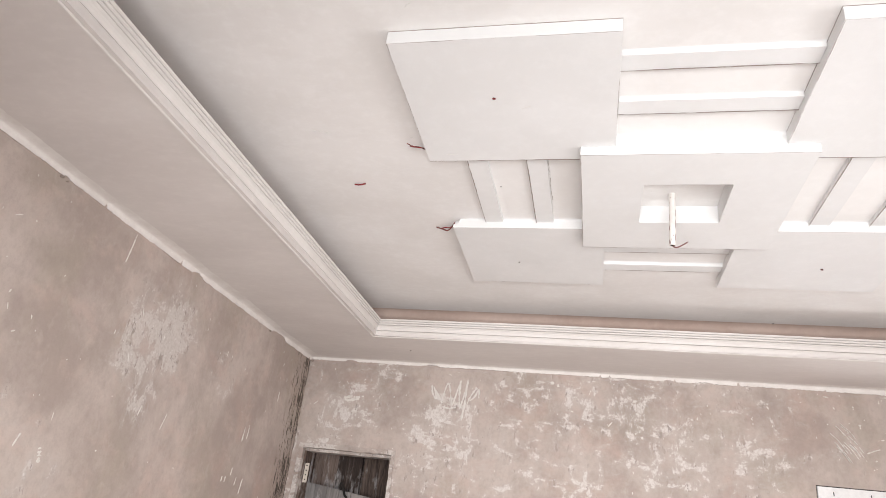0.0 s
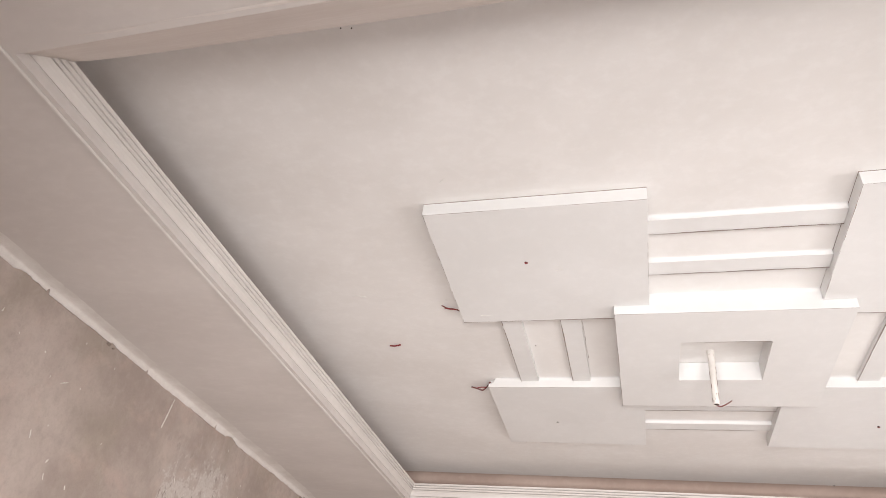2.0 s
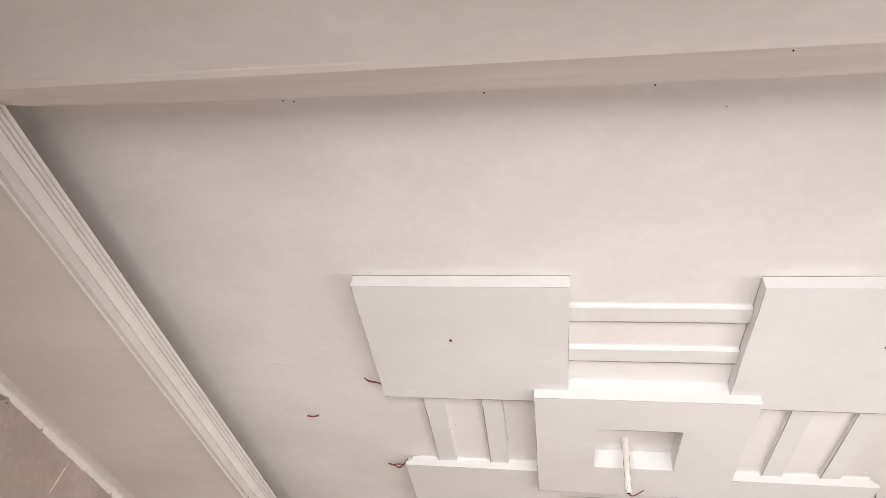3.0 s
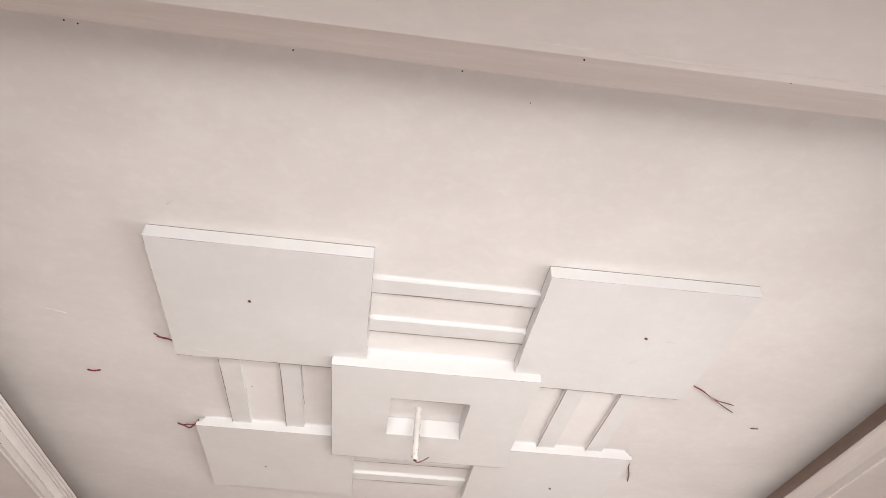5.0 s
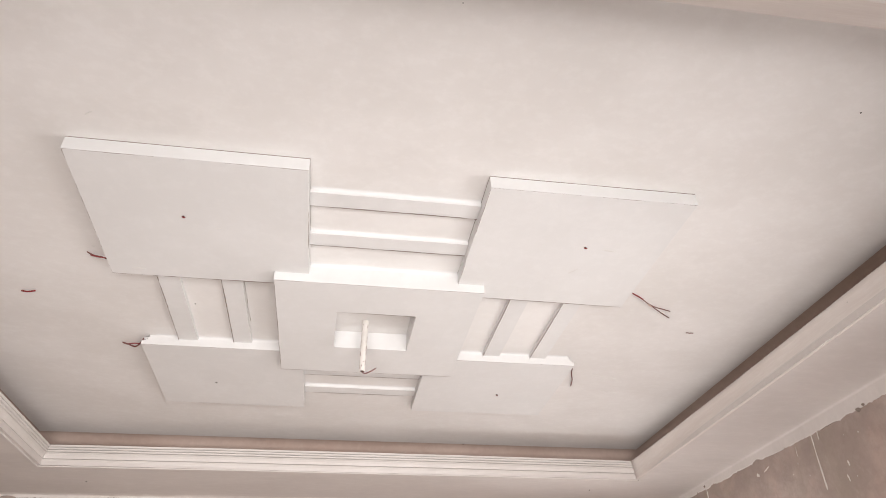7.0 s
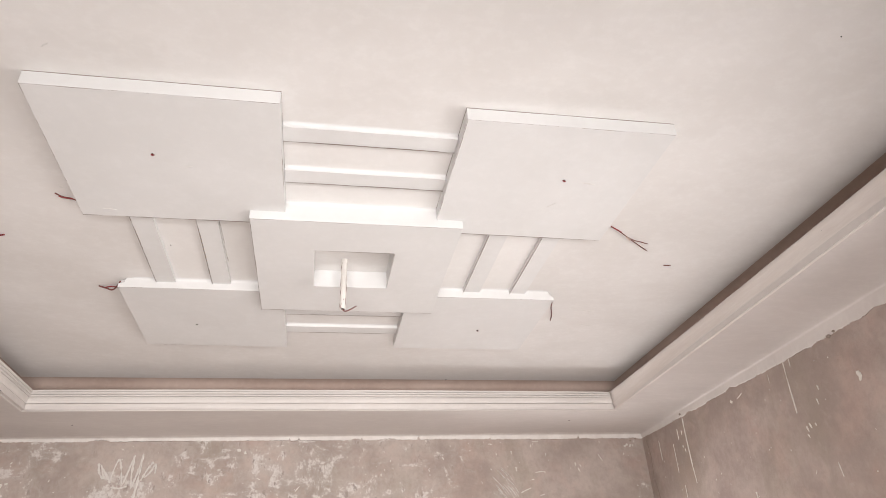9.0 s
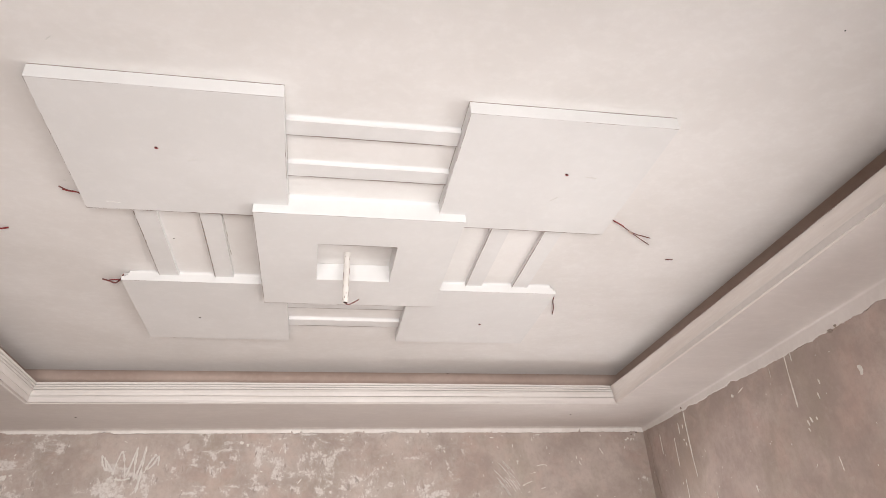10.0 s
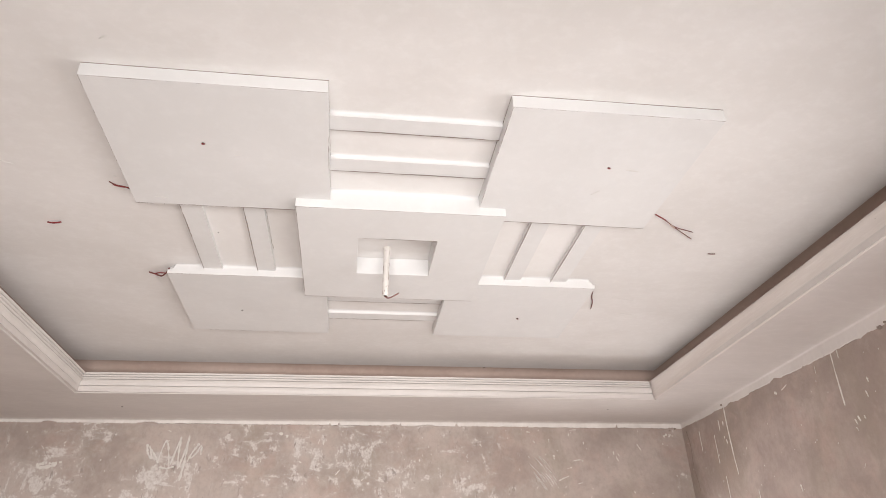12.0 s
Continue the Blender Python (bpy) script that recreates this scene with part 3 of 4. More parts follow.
def batten(x0, x1, y0, y1):
    ob = thing("ceiling_batten", "flat white plaster strip between raised panels", "ceiling strip", "plaster strips between panels", (x0, y0, Z_TOP))
    bm = box(0, x1 - x0, 0, y1 - y0, Z_BAR - Z_TOP, -0.002)
    long_x = x1 - x0 > y1 - y0
    bmesh.ops.subdivide_edges(bm, edges=[e for e in bm.edges if abs((e.verts[0].co - e.verts[1].co)[0 if long_x else 1]) > 0.3], cuts=12)
    for v in bm.verts:
        v.co.z += 0.0012 * noise.noise((v.co.x * 6 + x0 * 9, v.co.y * 6 + y0 * 7, 2.0)) if v.co.z < -0.003 else 0
        k = 1 if long_x else 0
        v.co[k] += 0.0012 * noise.noise((v.co.x * 11 + x0 * 5, v.co.y * 11 + y0 * 3, v.co.z * 40))
    part("strip", bm, PANEL, ob)
    far = 0.0012 if long_x else -0.003
    # Joint strip; its lip past the far side paints in the shade line.
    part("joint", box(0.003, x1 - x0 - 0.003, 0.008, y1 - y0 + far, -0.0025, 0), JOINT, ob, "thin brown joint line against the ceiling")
    if long_x:
        fill = bmesh.new()
        rows = []
        for k in range(25):
            x = 0.001 + (x1 - x0 - 0.002) * k / 24
            r = 0.011 + 0.003 * noise.noise((x * 9 + x0, y0 * 7, 1.0))
            rows.append([fill.verts.new((x, 0.0006 - r * a, -0.0005 - r * b)) for a, b in ((0.0, 1.15), (0.12, 0.55), (0.30, 0.30), (0.60, 0.11), (1.0, 0.0))])
        for r, q in zip(rows, rows[1:]):
            for i in range(4):
                fill.faces.new((r[i], r[i + 1], q[i + 1], q[i]))
        part("fillet", fill, PANEL, ob, "smoothed filler along the strip", smooth=True)
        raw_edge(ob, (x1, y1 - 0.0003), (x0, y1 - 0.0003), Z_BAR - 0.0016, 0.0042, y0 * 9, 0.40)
    else:
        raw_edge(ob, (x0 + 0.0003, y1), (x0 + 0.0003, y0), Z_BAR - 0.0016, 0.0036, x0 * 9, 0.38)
    return ob


for y0, y1 in ((0.148, 0.224), (0.388, 0.464)):
    batten(0.753, 1.357, y0, y1)
for y0, y1 in ((1.578, 1.652), (1.812, 1.888)):
    batten(0.725, 1.335, y0, y1)
for x0, x1 in ((0.140, 0.229), (0.392, 0.478)):
    batten(x0, x1, 0.712, 1.324)
crack = thing("plaster_crack", "dark broken crack along a plaster strip", "crack", at=(0.481, 0.80, Z_TOP))
rng = random.Random(3)
y = -0.06
while y < 0.30:
    n = rng.uniform(0.012, 0.055)
    wide = rng.uniform(0.0005, 0.0012)
    part("split", tube(bend([(rng.uniform(-0.002, 0.003), y, -0.0015), (rng.uniform(-0.002, 0.003), y + n * 0.5, -0.003), (rng.uniform(-0.002, 0.003), y + n, -0.0015)]), wide, 6), JOINT, crack)
    y += n + rng.uniform(0.0, 0.016)
for x0, x1 in ((1.617, 1.704), (1.862, 1.947)):
    batten(x0, x1, 0.725, 1.330)


# ---- conduit, cables and nail heads on the ceiling ----
pipe = thing("conduit_pipe", "white plastic conduit pipe hanging from the ceiling well", "pipe", at=(1.006, 1.082, Z_TOP))
bm = bmesh.new()
rings = []
for r, z in ((0.0100, 0.0), (0.0100, -0.250), (0.0125, -0.2515), (0.0140, -0.249), (0.0140, -0.060), (0.0148, -0.020), (0.0165, -0.004), (0.0165, 0.0)):
    rings.append([bm.verts.new((r * math.cos(a) + 0.02 * z, r * math.sin(a), z)) for a in (2 * math.pi * k / 24 for k in range(24))])
for a, b in zip(rings, rings[1:]):
    for k in range(24):
        bm.faces.new((a[k], a[(k + 1) % 24], b[(k + 1) % 24], b[k]))
pipe_tube = part("tube", bm, PVC, pipe, smooth=True)
for a, z, n in ((3.6, -0.03, 0.02), (3.5, -0.10, 0.035), (3.7, -0.16, 0.02), (5.9, -0.08, 0.03), (4.4, -0.225, 0.008), (4.9, -0.205, 0.006), (3.5, -0.225, 0.018), (5.6, -0.015, 0.02), (4.1, -0.012, 0.012), (5.8, -0.13, 0.04), (5.7, -0.20, 0.03), (4.0, -0.235, 0.012)):
    part("scuff", tube([(0.0139 * math.cos(a) + 0.02 * z, 0.0139 * math.sin(a), z), (0.0139 * math.cos(a) + 0.02 * (z - n), 0.0139 * math.sin(a), z - n)], 0.0011, 6), BROWN_WIRE, pipe_tube, "dark scuff mark")
# The shade inside the hollow pipe is a near-black disc.
part("mouth_shade", tube([(-0.004, 0, -0.243), (-0.005, 0, -0.249)], 0.0099, 16), DARK, pipe_tube, "dark disc painting the shade inside the pipe mouth")
part("cable", tube(bend([(-0.004, 0.0, -0.235), (0.0, 0.0, -0.256), (0.014, -0.003, -0.259), (0.034, -0.006, -0.250), (0.056, -0.008, -0.236)]), 0.0024), BROWN_WIRE, pipe, "brown cable end")


def cable(points, material, radius, label, parts=()):
    ob = thing("cable_end", label, "cable", "loose cable ends", points[0])
    if points[0][2] > 2.9:
        ob.location.y -= 0.016
    base = Vector(points[0])
    part("core", tube(bend([Vector(p) - base for p in points]), radius), material, ob, smooth=True)
    for name, pts, mat, r, lab in parts:
        part(name, tube(bend([Vector(p) - base for p in pts]), r), mat, ob, lab, smooth=True)
    return ob


C = Z_TOP
cable([(-0.012, 0.690, C - 0.020), (-0.045, 0.678, C - 0.012), (-0.075, 0.672, C - 0.010), (-0.098, 0.656, C - 0.006)], BROWN_WIRE, 0.0024, "dark red cable end sticking out beside a panel",
      [("strand", [(-0.030, 0.684, C - 0.012), (-0.062, 0.664, C - 0.020), (-0.086, 0.668, C - 0.012)], RED_WIRE, 0.0022, "red cable strand")])
cable([(-0.020, 1.350, C - 0.020), (-0.052, 1.420, C - 0.012), (-0.078, 1.446, C - 0.016), (-0.104, 1.440, C - 0.010), (-0.135, 1.432, C - 0.004)], BROWN_WIRE, 0.0034, "dark red cable end at a chipped panel corner",
      [("strand", [(-0.052, 1.420, C - 0.012), (-0.085, 1.424, C - 0.010), (-0.110, 1.440, C - 0.008)], RED_WIRE, 0.0026, "red cable strand")])
cable([(-0.442, 0.992, C - 0.004), (-0.415, 0.988, C - 0.009), (-0.386, 0.986, C - 0.004)], RED_WIRE, 0.0034, "short red cable end in the ceiling")
cable([(2.155, 0.686, C - 0.010), (2.205, 0.714, C - 0.016), (2.262, 0.757, C - 0.018), (2.340, 0.822, C - 0.012), (2.415, 0.884, C - 0.004)], BROWN_WIRE, 0.0022, "twisted dark red cable pair split in two ends",
      [("strand", [(2.250, 0.748, C - 0.018), (2.300, 0.778, C - 0.016), (2.345, 0.800, C - 0.010), (2.393, 0.824, C - 0.004)], BROWN_WIRE, 0.0021, "second cable end"),
       ("sleeve", [(2.150, 0.683, C - 0.010), (2.185, 0.701, C - 0.014), (2.212, 0.717, C - 0.016)], RED_WIRE, 0.0031, "red cable sleeve"),
       ("bare_wire", [(2.248, 0.746, C - 0.021), (2.262, 0.757, C - 0.022), (2.274, 0.768, C - 0.020)], COPPER, 0.0044, "bare shiny copper twist")])
cable([(2.118, 1.400, C - 0.016), (2.150, 1.525, C - 0.006), (2.178, 1.600, C - 0.010), (2.200, 1.690, C - 0.008)], BROWN_WIRE, 0.0030, "thin dark red cable end by a panel")
cable([(2.568, 1.018, C - 0.003), (2.586, 1.017, C - 0.0035), (2.604, 1.016, C - 0.003)], BROWN_WIRE, 0.0024, "short dark cable end in the ceiling")


def drop_point(x, y, z, r, material, label, red=False):
    """A drilled hole with the end of a cable in it."""
    ob = thing("cable_point", label, "cable", "cable points in the panels", (x, y, z))
    bm = bmesh.new()
    bmesh.ops.create_cone(bm, cap_ends=True, segments=14, radius1=r, radius2=r * 0.8, depth=0.0016)
    part("hole", bm, DARK, ob)
    if red:
        part("core", tube(bend([(-0.003, 0.0, 0.0), (-0.002, 0.001, -0.003), (0.003, 0.001, -0.004), (0.007, 0.001, -0.002)]), 0.0024), material, ob, smooth=True)
    return ob


drop_point(0.318, 0.301, Z_PANEL - 0.0008, 0.0040, RED_WIRE, "red cable end in a hole in a panel", True)
drop_point(1.796, 0.301, Z_PANEL - 0.0008, 0.0044, RED_WIRE, "red cable end in a hole in a panel", True)
drop_point(0.273, 1.738, Z_PANEL - 0.0008, 0.0055, BROWN_WIRE, "small dark hole in a panel")
drop_point(1.783, 1.740, Z_PANEL - 0.0008, 0.0058, BROWN_WIRE, "dark cable end in a hole in a panel", True)


def nail(x, y, z, r=0.005, tall=0.002):
    bm = bmesh.new()
    bmesh.ops.create_cone(bm, cap_ends=True, segments=10, radius1=r * 0.75, radius2=r, depth=tall)
    ob = finish("nail_head", bm, DARK)
    ob.location = (x, y, z - tall / 2)
    return tagged(ob, "small dark nail head in the ceiling plaster", "nail", "nail heads")


for x, y, z, r in ((2.715, 2.905, Z_SOFFIT, 0.006), (-0.628, 2.955, Z_SOFFIT, 0.006), (1.180, -0.926, Z_SOFFIT + 0.012, 0.0022), (1.645, -0.933, Z_SOFFIT + 0.012, 0.0016),
                   (0.542, -0.822, Z_LIP - 0.038, 0.0022), (0.929, -0.822, Z_LIP - 0.038, 0.0022), (0.757, 2.577, Z_LIP - 0.003, 0.005),
                   (1.140, -0.645, Z_TOP, 0.0016), (2.442, -0.444, Z_TOP, 0.0028), (0.05, -0.835, Z_LIP - 0.052, 0.002), (0.07, -0.822, Z_LIP - 0.038, 0.002)):
    nail(x, y, z, r)

for x, y, z, r in ((1.784, 2.722, Z_TOP, 0.006), (0.255, 1.005, Z_TOP - 0.0012, 0.0028), (2.941, 0.392, 2.869, 0.0022)):
    nail(x, y, z, r)


def scuff(x, y, z, length, turn, wide=0.003):
    """A thin raised lick of paint."""
    bm, rows = bmesh.new(), []
    for k in range(7):
        t = k / 6 - 0.5
        w = wide * (1 - 3.2 * t * t) * (1 + 0.4 * noise.noise((x * 50 + k, y, 2.0)))
        px, py = t * length, 0.002 * noise.noise((k * 0.7, x * 30, 5.0))
        rows.append([bm.verts.new((px, py + s * w, -h)) for s, h in ((-1, 0.0), (0, 0.0016), (1, 0.0))])
    for a, b in zip(rows, rows[1:]):
        for i in range(2):
            bm.faces.new((a[i], a[i + 1], b[i + 1], b[i]))
    ob = finish("paint_scuff", bm, SCUFF)
    ob.location, ob.rotation_euler = (x, y, z - 0.0004), (0, 0, radians(turn))
    return tagged(ob, "pale lick of paint on the ceiling", "paint mark", "paint marks")


SCUFF = plain("paint_lick", (0.82, 0.81, 0.79), 0.7)
for x, y, z, n, a, w in ((0.095, -0.111, Z_TOP, 0.030, -35, 0.003), (-0.069, 0.607, Z_TOP, 0.012, 0, 0.005), (1.897, 0.313, Z_PANEL, 0.060, 8, 0.004), (1.802, 0.469, Z_PANEL, 0.045, -50, 0.0025),
                         (0.43, 0.36, Z_PANEL, 0.035, -20, 0.0025), (0.10, 0.66, Z_PANEL, 0.05, 10, 0.003), (2.35, 1.55, Z_TOP, 0.16, 12, 0.004),
                         (2.45, 1.75, Z_TOP, 0.12, 10, 0.003), (-0.45, 0.55, Z_TOP, 0.07, 20, 0.003)):
    scuff(x, y, z, n, a, w)

# ---- doorway, window and what stands behind the doorway ----
door_frame = thing("door_1", "bare doorway in the far corner, with an old hinge and no leaf", "door", at=(-1.112, YF, 0))
tagged(door_frame, kind="structure")


def at_door(bm):
    bmesh.ops.translate(bm, verts=bm.verts, vec=(1.112, -YF, 0))
    return bm


part("jamb", at_door(bevel(box(-1.462, -1.440, YF + 0.035, YF + 0.148, 0, 2.064), 0.003)), PLANK, door_frame, "old dark wooden door jamb")
part("jamb", at_door(bevel(box(-0.784, -0.762, YF + 0.035, YF + 0.148, 0, 2.064), 0.003)), PLANK, door_frame, "old dark wooden door jamb")
part("head", at_door(bevel(box(-1.462, -0.762, YF + 0.055, YF + 0.148, 2.064, 2.085), 0.003)), CONCRETE, door_frame)
for a, b, z0, z1 in ((-0.764, -0.735, 0.0, 2.118), (-1.500, -0.764, 2.084, 2.118), (-1.500, -1.460, 0.0, 2.084)):
    bm = box(a, b, YF - 0.007, YF + 0.034, z0, z1)
    bmesh.ops.subdivide_edges(bm, edges=[e for e in bm.edges if e.calc_length() > 0.3], cuts=40)
    for v in bm.verts:
        w = Vector((noise.noise((v.co.x * 21, v.co.z * 21, 1.1)), 0.3 * noise.noise((v.co.x * 17, v.co.z * 17, 6.1)), noise.noise((v.co.x * 21, v.co.z * 21, 9.4))))
        v.co += 0.009 * w * (1 if v.co.y < YF else 0.3)
    part("plaster_rim", at_door(bm), CONCRETE, door_frame, "rough plaster edge of the opening")
hinge = part("hinge", at_door(bevel(box(-1.4395, -1.408, YF + 0.045, YF + 0.052, 1.835, 1.975), 0.002)), STEEL, door_frame, "cream painted hinge leaf with screw holes")
for k in range(4):
    part("screw", at_door(tube([(-1.424, YF + 0.045, 1.856 + 0.033 * k), (-1.424, YF + 0.042, 1.856 + 0.033 * k)], 0.005, 8)), DARK, hinge)

for k in range(9):
    x0 = -2.35 + 0.225 * k
    ob = finish("plank", bevel(box(x0, x0 + 0.217, 4.05 + 0.02 * (k % 2), 4.085 + 0.02 * (k % 2), 0.0, 2.95), 0.004), PLANK)
    tagged(ob, "old dark stained wooden plank behind the doorway", "plank", "planks behind the doorway")
# Unseen walls, added to keep the space behind the doorway dark.
tagged(finish("wall_passage", add_box(box(-2.55, -2.40, YF + 0.15, 5.2, 0, 3.03), -0.55, -0.40, YF + 0.15, 5.2, 0, 3.03), WALL_RIGHT), "added unseen walls keeping light out behind the doorway", "wall", kind="structure")
tagged(finish("wall_added_end", box(-2.55, -0.40, 5.2, 5.35, 0, 3.03), WALL_RIGHT), "added unseen wall closing the space behind the doorway", "wall", kind="structure")

leaf = thing("leaning_boards", "grey wooden boards leaning behind the doorway", "boards", at=(-1.35, 3.78, 0))
for k in range(8):
    x0 = -1.72 + 0.105 * k
    z = 1.885 - 0.125 * (x0 + 1.68)
    bm = bmesh.new()
    add_prism(bm, [(x0, 0.0), (x0 + 0.102, 0.0), (x0 + 0.102, z - 0.013), (x0, z)], 0.0, 0.022)
    bmesh.ops.rotate(bm, verts=bm.verts, cent=(0, 0, 0), matrix=Matrix.Rotation(radians(90), 3, "X"))
    bmesh.ops.translate(bm, verts=bm.verts, vec=(1.35, 0.022, 0))
    part("board", bm, GREY_BOARD, leaf)
cable([(-1.275, 3.745, 1.835), (-1.285, 3.735, 1.868), (-1.268, 3.730, 1.884), (-1.252, 3.735, 1.850), (-1.235, 3.735, 1.800), (-1.215, 3.740, 1.775), (-1.220, 3.740, 1.700)], DARK, 0.009, "black cable loop hooked over the grey boards")

window = thing("window_1", "white aluminium window in the far wall", "window", at=(2.688, YF, 0.95))
tagged(window, kind="structure")


def at_window(bm):
    bmesh.ops.translate(bm, verts=bm.verts, vec=(-2.688, -YF, -0.95))
    return bm


x0, x1, z0, z1 = WINDOW
part("gasket", at_window(box(x0, x1, YF + 0.012, YF + 0.06, z1 - 0.007, z1)), FRAME_DARK, window, "dark joint over the frame")
part("gasket", at_window(box(x0, x0 + 0.006, YF + 0.012, YF + 0.06, z0, z1 - 0.007)), FRAME_DARK, window, "dark joint beside the frame")
part("window_frame", at_window(bevel(box(x0 + 0.006, x1 - 0.006, YF - 0.006, YF + 0.06, z1 - 0.105, z1 - 0.007), 0.003)), FRAME_WHITE, window)
part("window_frame", at_window(bevel(box(x0 + 0.006, x1 - 0.006, YF - 0.006, YF + 0.06, z0 + 0.002, z0 + 0.075), 0.003)), FRAME_WHITE, window)
for a in (x0 + 0.006, (x0 + x1) / 2 - 0.03, x1 - 0.066):
    part("window_frame", at_window(bevel(box(a, a + 0.06, YF - 0.006, YF + 0.06, z0 + 0.075, z1 - 0.105), 0.003)), FRAME_WHITE, window)
for a, b in ((x0 + 0.066, (x0 + x1) / 2 - 0.03), ((x0 + x1) / 2 + 0.03, x1 - 0.066)):
    pane = part("pane", at_window(box(a, b, YF + 0.025, YF + 0.031, z0 + 0.075, z1 - 0.105)), GLASS, window)
    pane.visible_shadow = False
for a in (x0 + 0.095, x0 + 0.31):
    part("scratch", at_window(box(a, a + 0.005, YF - 0.0085, YF - 0.006, z1 - 0.060, z1 - 0.034)), FRAME_DARK, window, "dark scuff mark")


# ---- lime marks on the walls ----
def on_wall(wall, a, z):
    return {"far": (a, YF - 0.001, z), "left": (XL + 0.001, a, z), "right": (XR - 0.001, a, z)}[wall]


def marks(name, wall, strokes, width, label, material=LIME, gaps=-0.40):
    """Smeared strokes of lime on a wall, in one mark; strokes are runs of (along, height)."""
    bm = bmesh.new()
    for n, run in enumerate(strokes):
        pts = bend([Vector((a, z, 0)) for a, z in run], 9)
        last = None
        for k, p in enumerate(pts):
            way = (pts[min(k + 1, len(pts) - 1)] - pts[max(k - 1, 0)]).normalized()
            side = Vector((-way.y, way.x, 0))
            w = width * (0.62 + 0.75 * noise.noise((k * 0.55, n * 3.1 + run[0][0] * 9, 1.0))) * (0.35 if k in (0, len(pts) - 1) else 1)
            depth = 0.0030 + 0.0004 * n
            ring = []
            for s, d in ((-1, 0.0), (-0.6, depth), (0.6, depth), (1, 0.0)):
                q = p + side * w * s
                x, y, z = on_wall(wall, q.x, q.y)
                ring.append(bm.verts.new((x + (d if wall == "left" else -d if wall == "right" else 0), y - (d if wall == "far" else 0), z)))
            if last and noise.noise((k * 0.42, n * 5.3 + run[0][0] * 7, 2.0)) > gaps:
                for i in range(3):
                    bm.faces.new((last[i], last[i + 1], ring[i + 1], ring[i]))
            last = ring
    return tagged(finish(name, bm, material), label, "wall mark")


marks("lime_scribble", "far", [[(-0.517, 2.621), (-0.505, 2.560), (-0.473, 2.520), (-0.500, 2.610)], [(-0.490, 2.590), (-0.440, 2.515), (-0.425, 2.490)],
                               [(-0.430, 2.500), (-0.415, 2.580), (-0.395, 2.640), (-0.375, 2.600), (-0.352, 2.480)],
                               [(-0.345, 2.478), (-0.320, 2.580), (-0.296, 2.672)], [(-0.297, 2.668), (-0.300, 2.560), (-0.290, 2.450)], [(-0.289, 2.455), (-0.262, 2.560), (-0.243, 2.680)], [(-0.241, 2.675), (-0.252, 2.520), (-0.268, 2.372)],
                               [(-0.235, 2.500), (-0.205, 2.570), (-0.170, 2.625)], [(-0.215, 2.520), (-0.180, 2.560), (-0.155, 2.610), (-0.150, 2.545)], [(-0.420, 2.465), (-0.37, 2.455), (-0.315, 2.468)]],
      0.0100, "pale scribble smeared into the bare wall", CHALK, -2.0)
rng = random.Random(5)
comb = []
for k in range(15):
    a, z = 2.205 + 0.115 * rng.random(), 2.555 - 0.16 * rng.random()
    n = rng.uniform(0.05, 0.13)
    comb.append([(a, z), (a + 0.42 * n, z - 0.45 * n), (a + 0.75 * n, z - n)])
marks("lime_smear", "far", comb, 0.0040, "pale lime strokes dragged down the bare wall by a trowel", CHALK, -0.25)
marks("lime_smear", "far", [[(-1.205, 2.478), (-1.15, 2.492), (-1.10, 2.488), (-1.045, 2.500)], [(-1.20, 2.470), (-1.17, 2.462), (-1.08, 2.478)]], 0.014, "thick white lime dab on the bare wall")
LONG, THIN, SHORT = "long white lime drip down the bare wall", "thin white lime drip down the bare wall", "short white lime dab on the bare wall"
for run, w, label in (([(2.640, 2.745), (2.648, 2.60), (2.650, 2.40)], 0.0085, LONG), ([(2.650, 2.41), (2.643, 2.287)], 0.0042, THIN),
                      ([(1.485, 2.740), (1.495, 2.60), (1.503, 2.426)], 0.0058, LONG), ([(1.433, 2.745), (1.439, 2.667)], 0.0035, THIN),
                      ([(3.034, 2.668), (3.038, 2.526)], 0.0045, THIN), ([(2.836, 2.593), (2.844, 2.396)], 0.0038, THIN),
                      ([(2.745, 2.675), (2.748, 2.600)], 0.0045, THIN), ([(2.690, 2.655), (2.694, 2.625)], 0.0065, SHORT), ([(2.712, 2.555), (2.712, 2.540)], 0.0055, SHORT),
                      ([(2.694, 2.530), (2.690, 2.500)], 0.0045, SHORT), ([(2.800, 2.304), (2.806, 2.150)], 0.0040, THIN), ([(2.46, 2.16), (2.462, 2.10)], 0.0045, THIN)):
    marks("lime_drip", "right", [run], w, label, LIME, -0.7)
for run, w, label in (([(1.466, 2.345), (1.458, 2.315)], 0.0085, SHORT), ([(1.440, 2.355), (1.430, 2.325)], 0.0085, SHORT), ([(1.474, 2.305), (1.464, 2.285)], 0.0065, SHORT),
                      ([(1.395, 2.345), (1.392, 2.328)], 0.0065, SHORT), ([(1.332, 2.455), (1.326, 2.420)], 0.0055, SHORT), ([(1.296, 2.515), (1.293, 2.488)], 0.0060, SHORT),
                      ([(1.975, 2.655), (1.915, 2.672)], 0.0045, SHORT), ([(1.330, 2.13), (1.325, 2.06)], 0.0035, THIN)):
    marks("lime_drip", "right", [run], w, label, LIME, -0.7)
marks("lime_dab", "right", [[(1.020, 2.490), (1.008, 2.465), (1.016, 2.440)]], 0.016, "round white lime dab on the bare wall", LIME, -2.0)
marks("lime_dab", "right", [[(2.047, 2.662), (2.025, 2.648)]], 0.013, "round white lime dab on the bare wall", LIME, -2.0)
marks("lime_dab", "right", [[(2.040, 2.120), (2.036, 2.080)]], 0.009, "round white lime dab on the bare wall", LIME, -2.0)
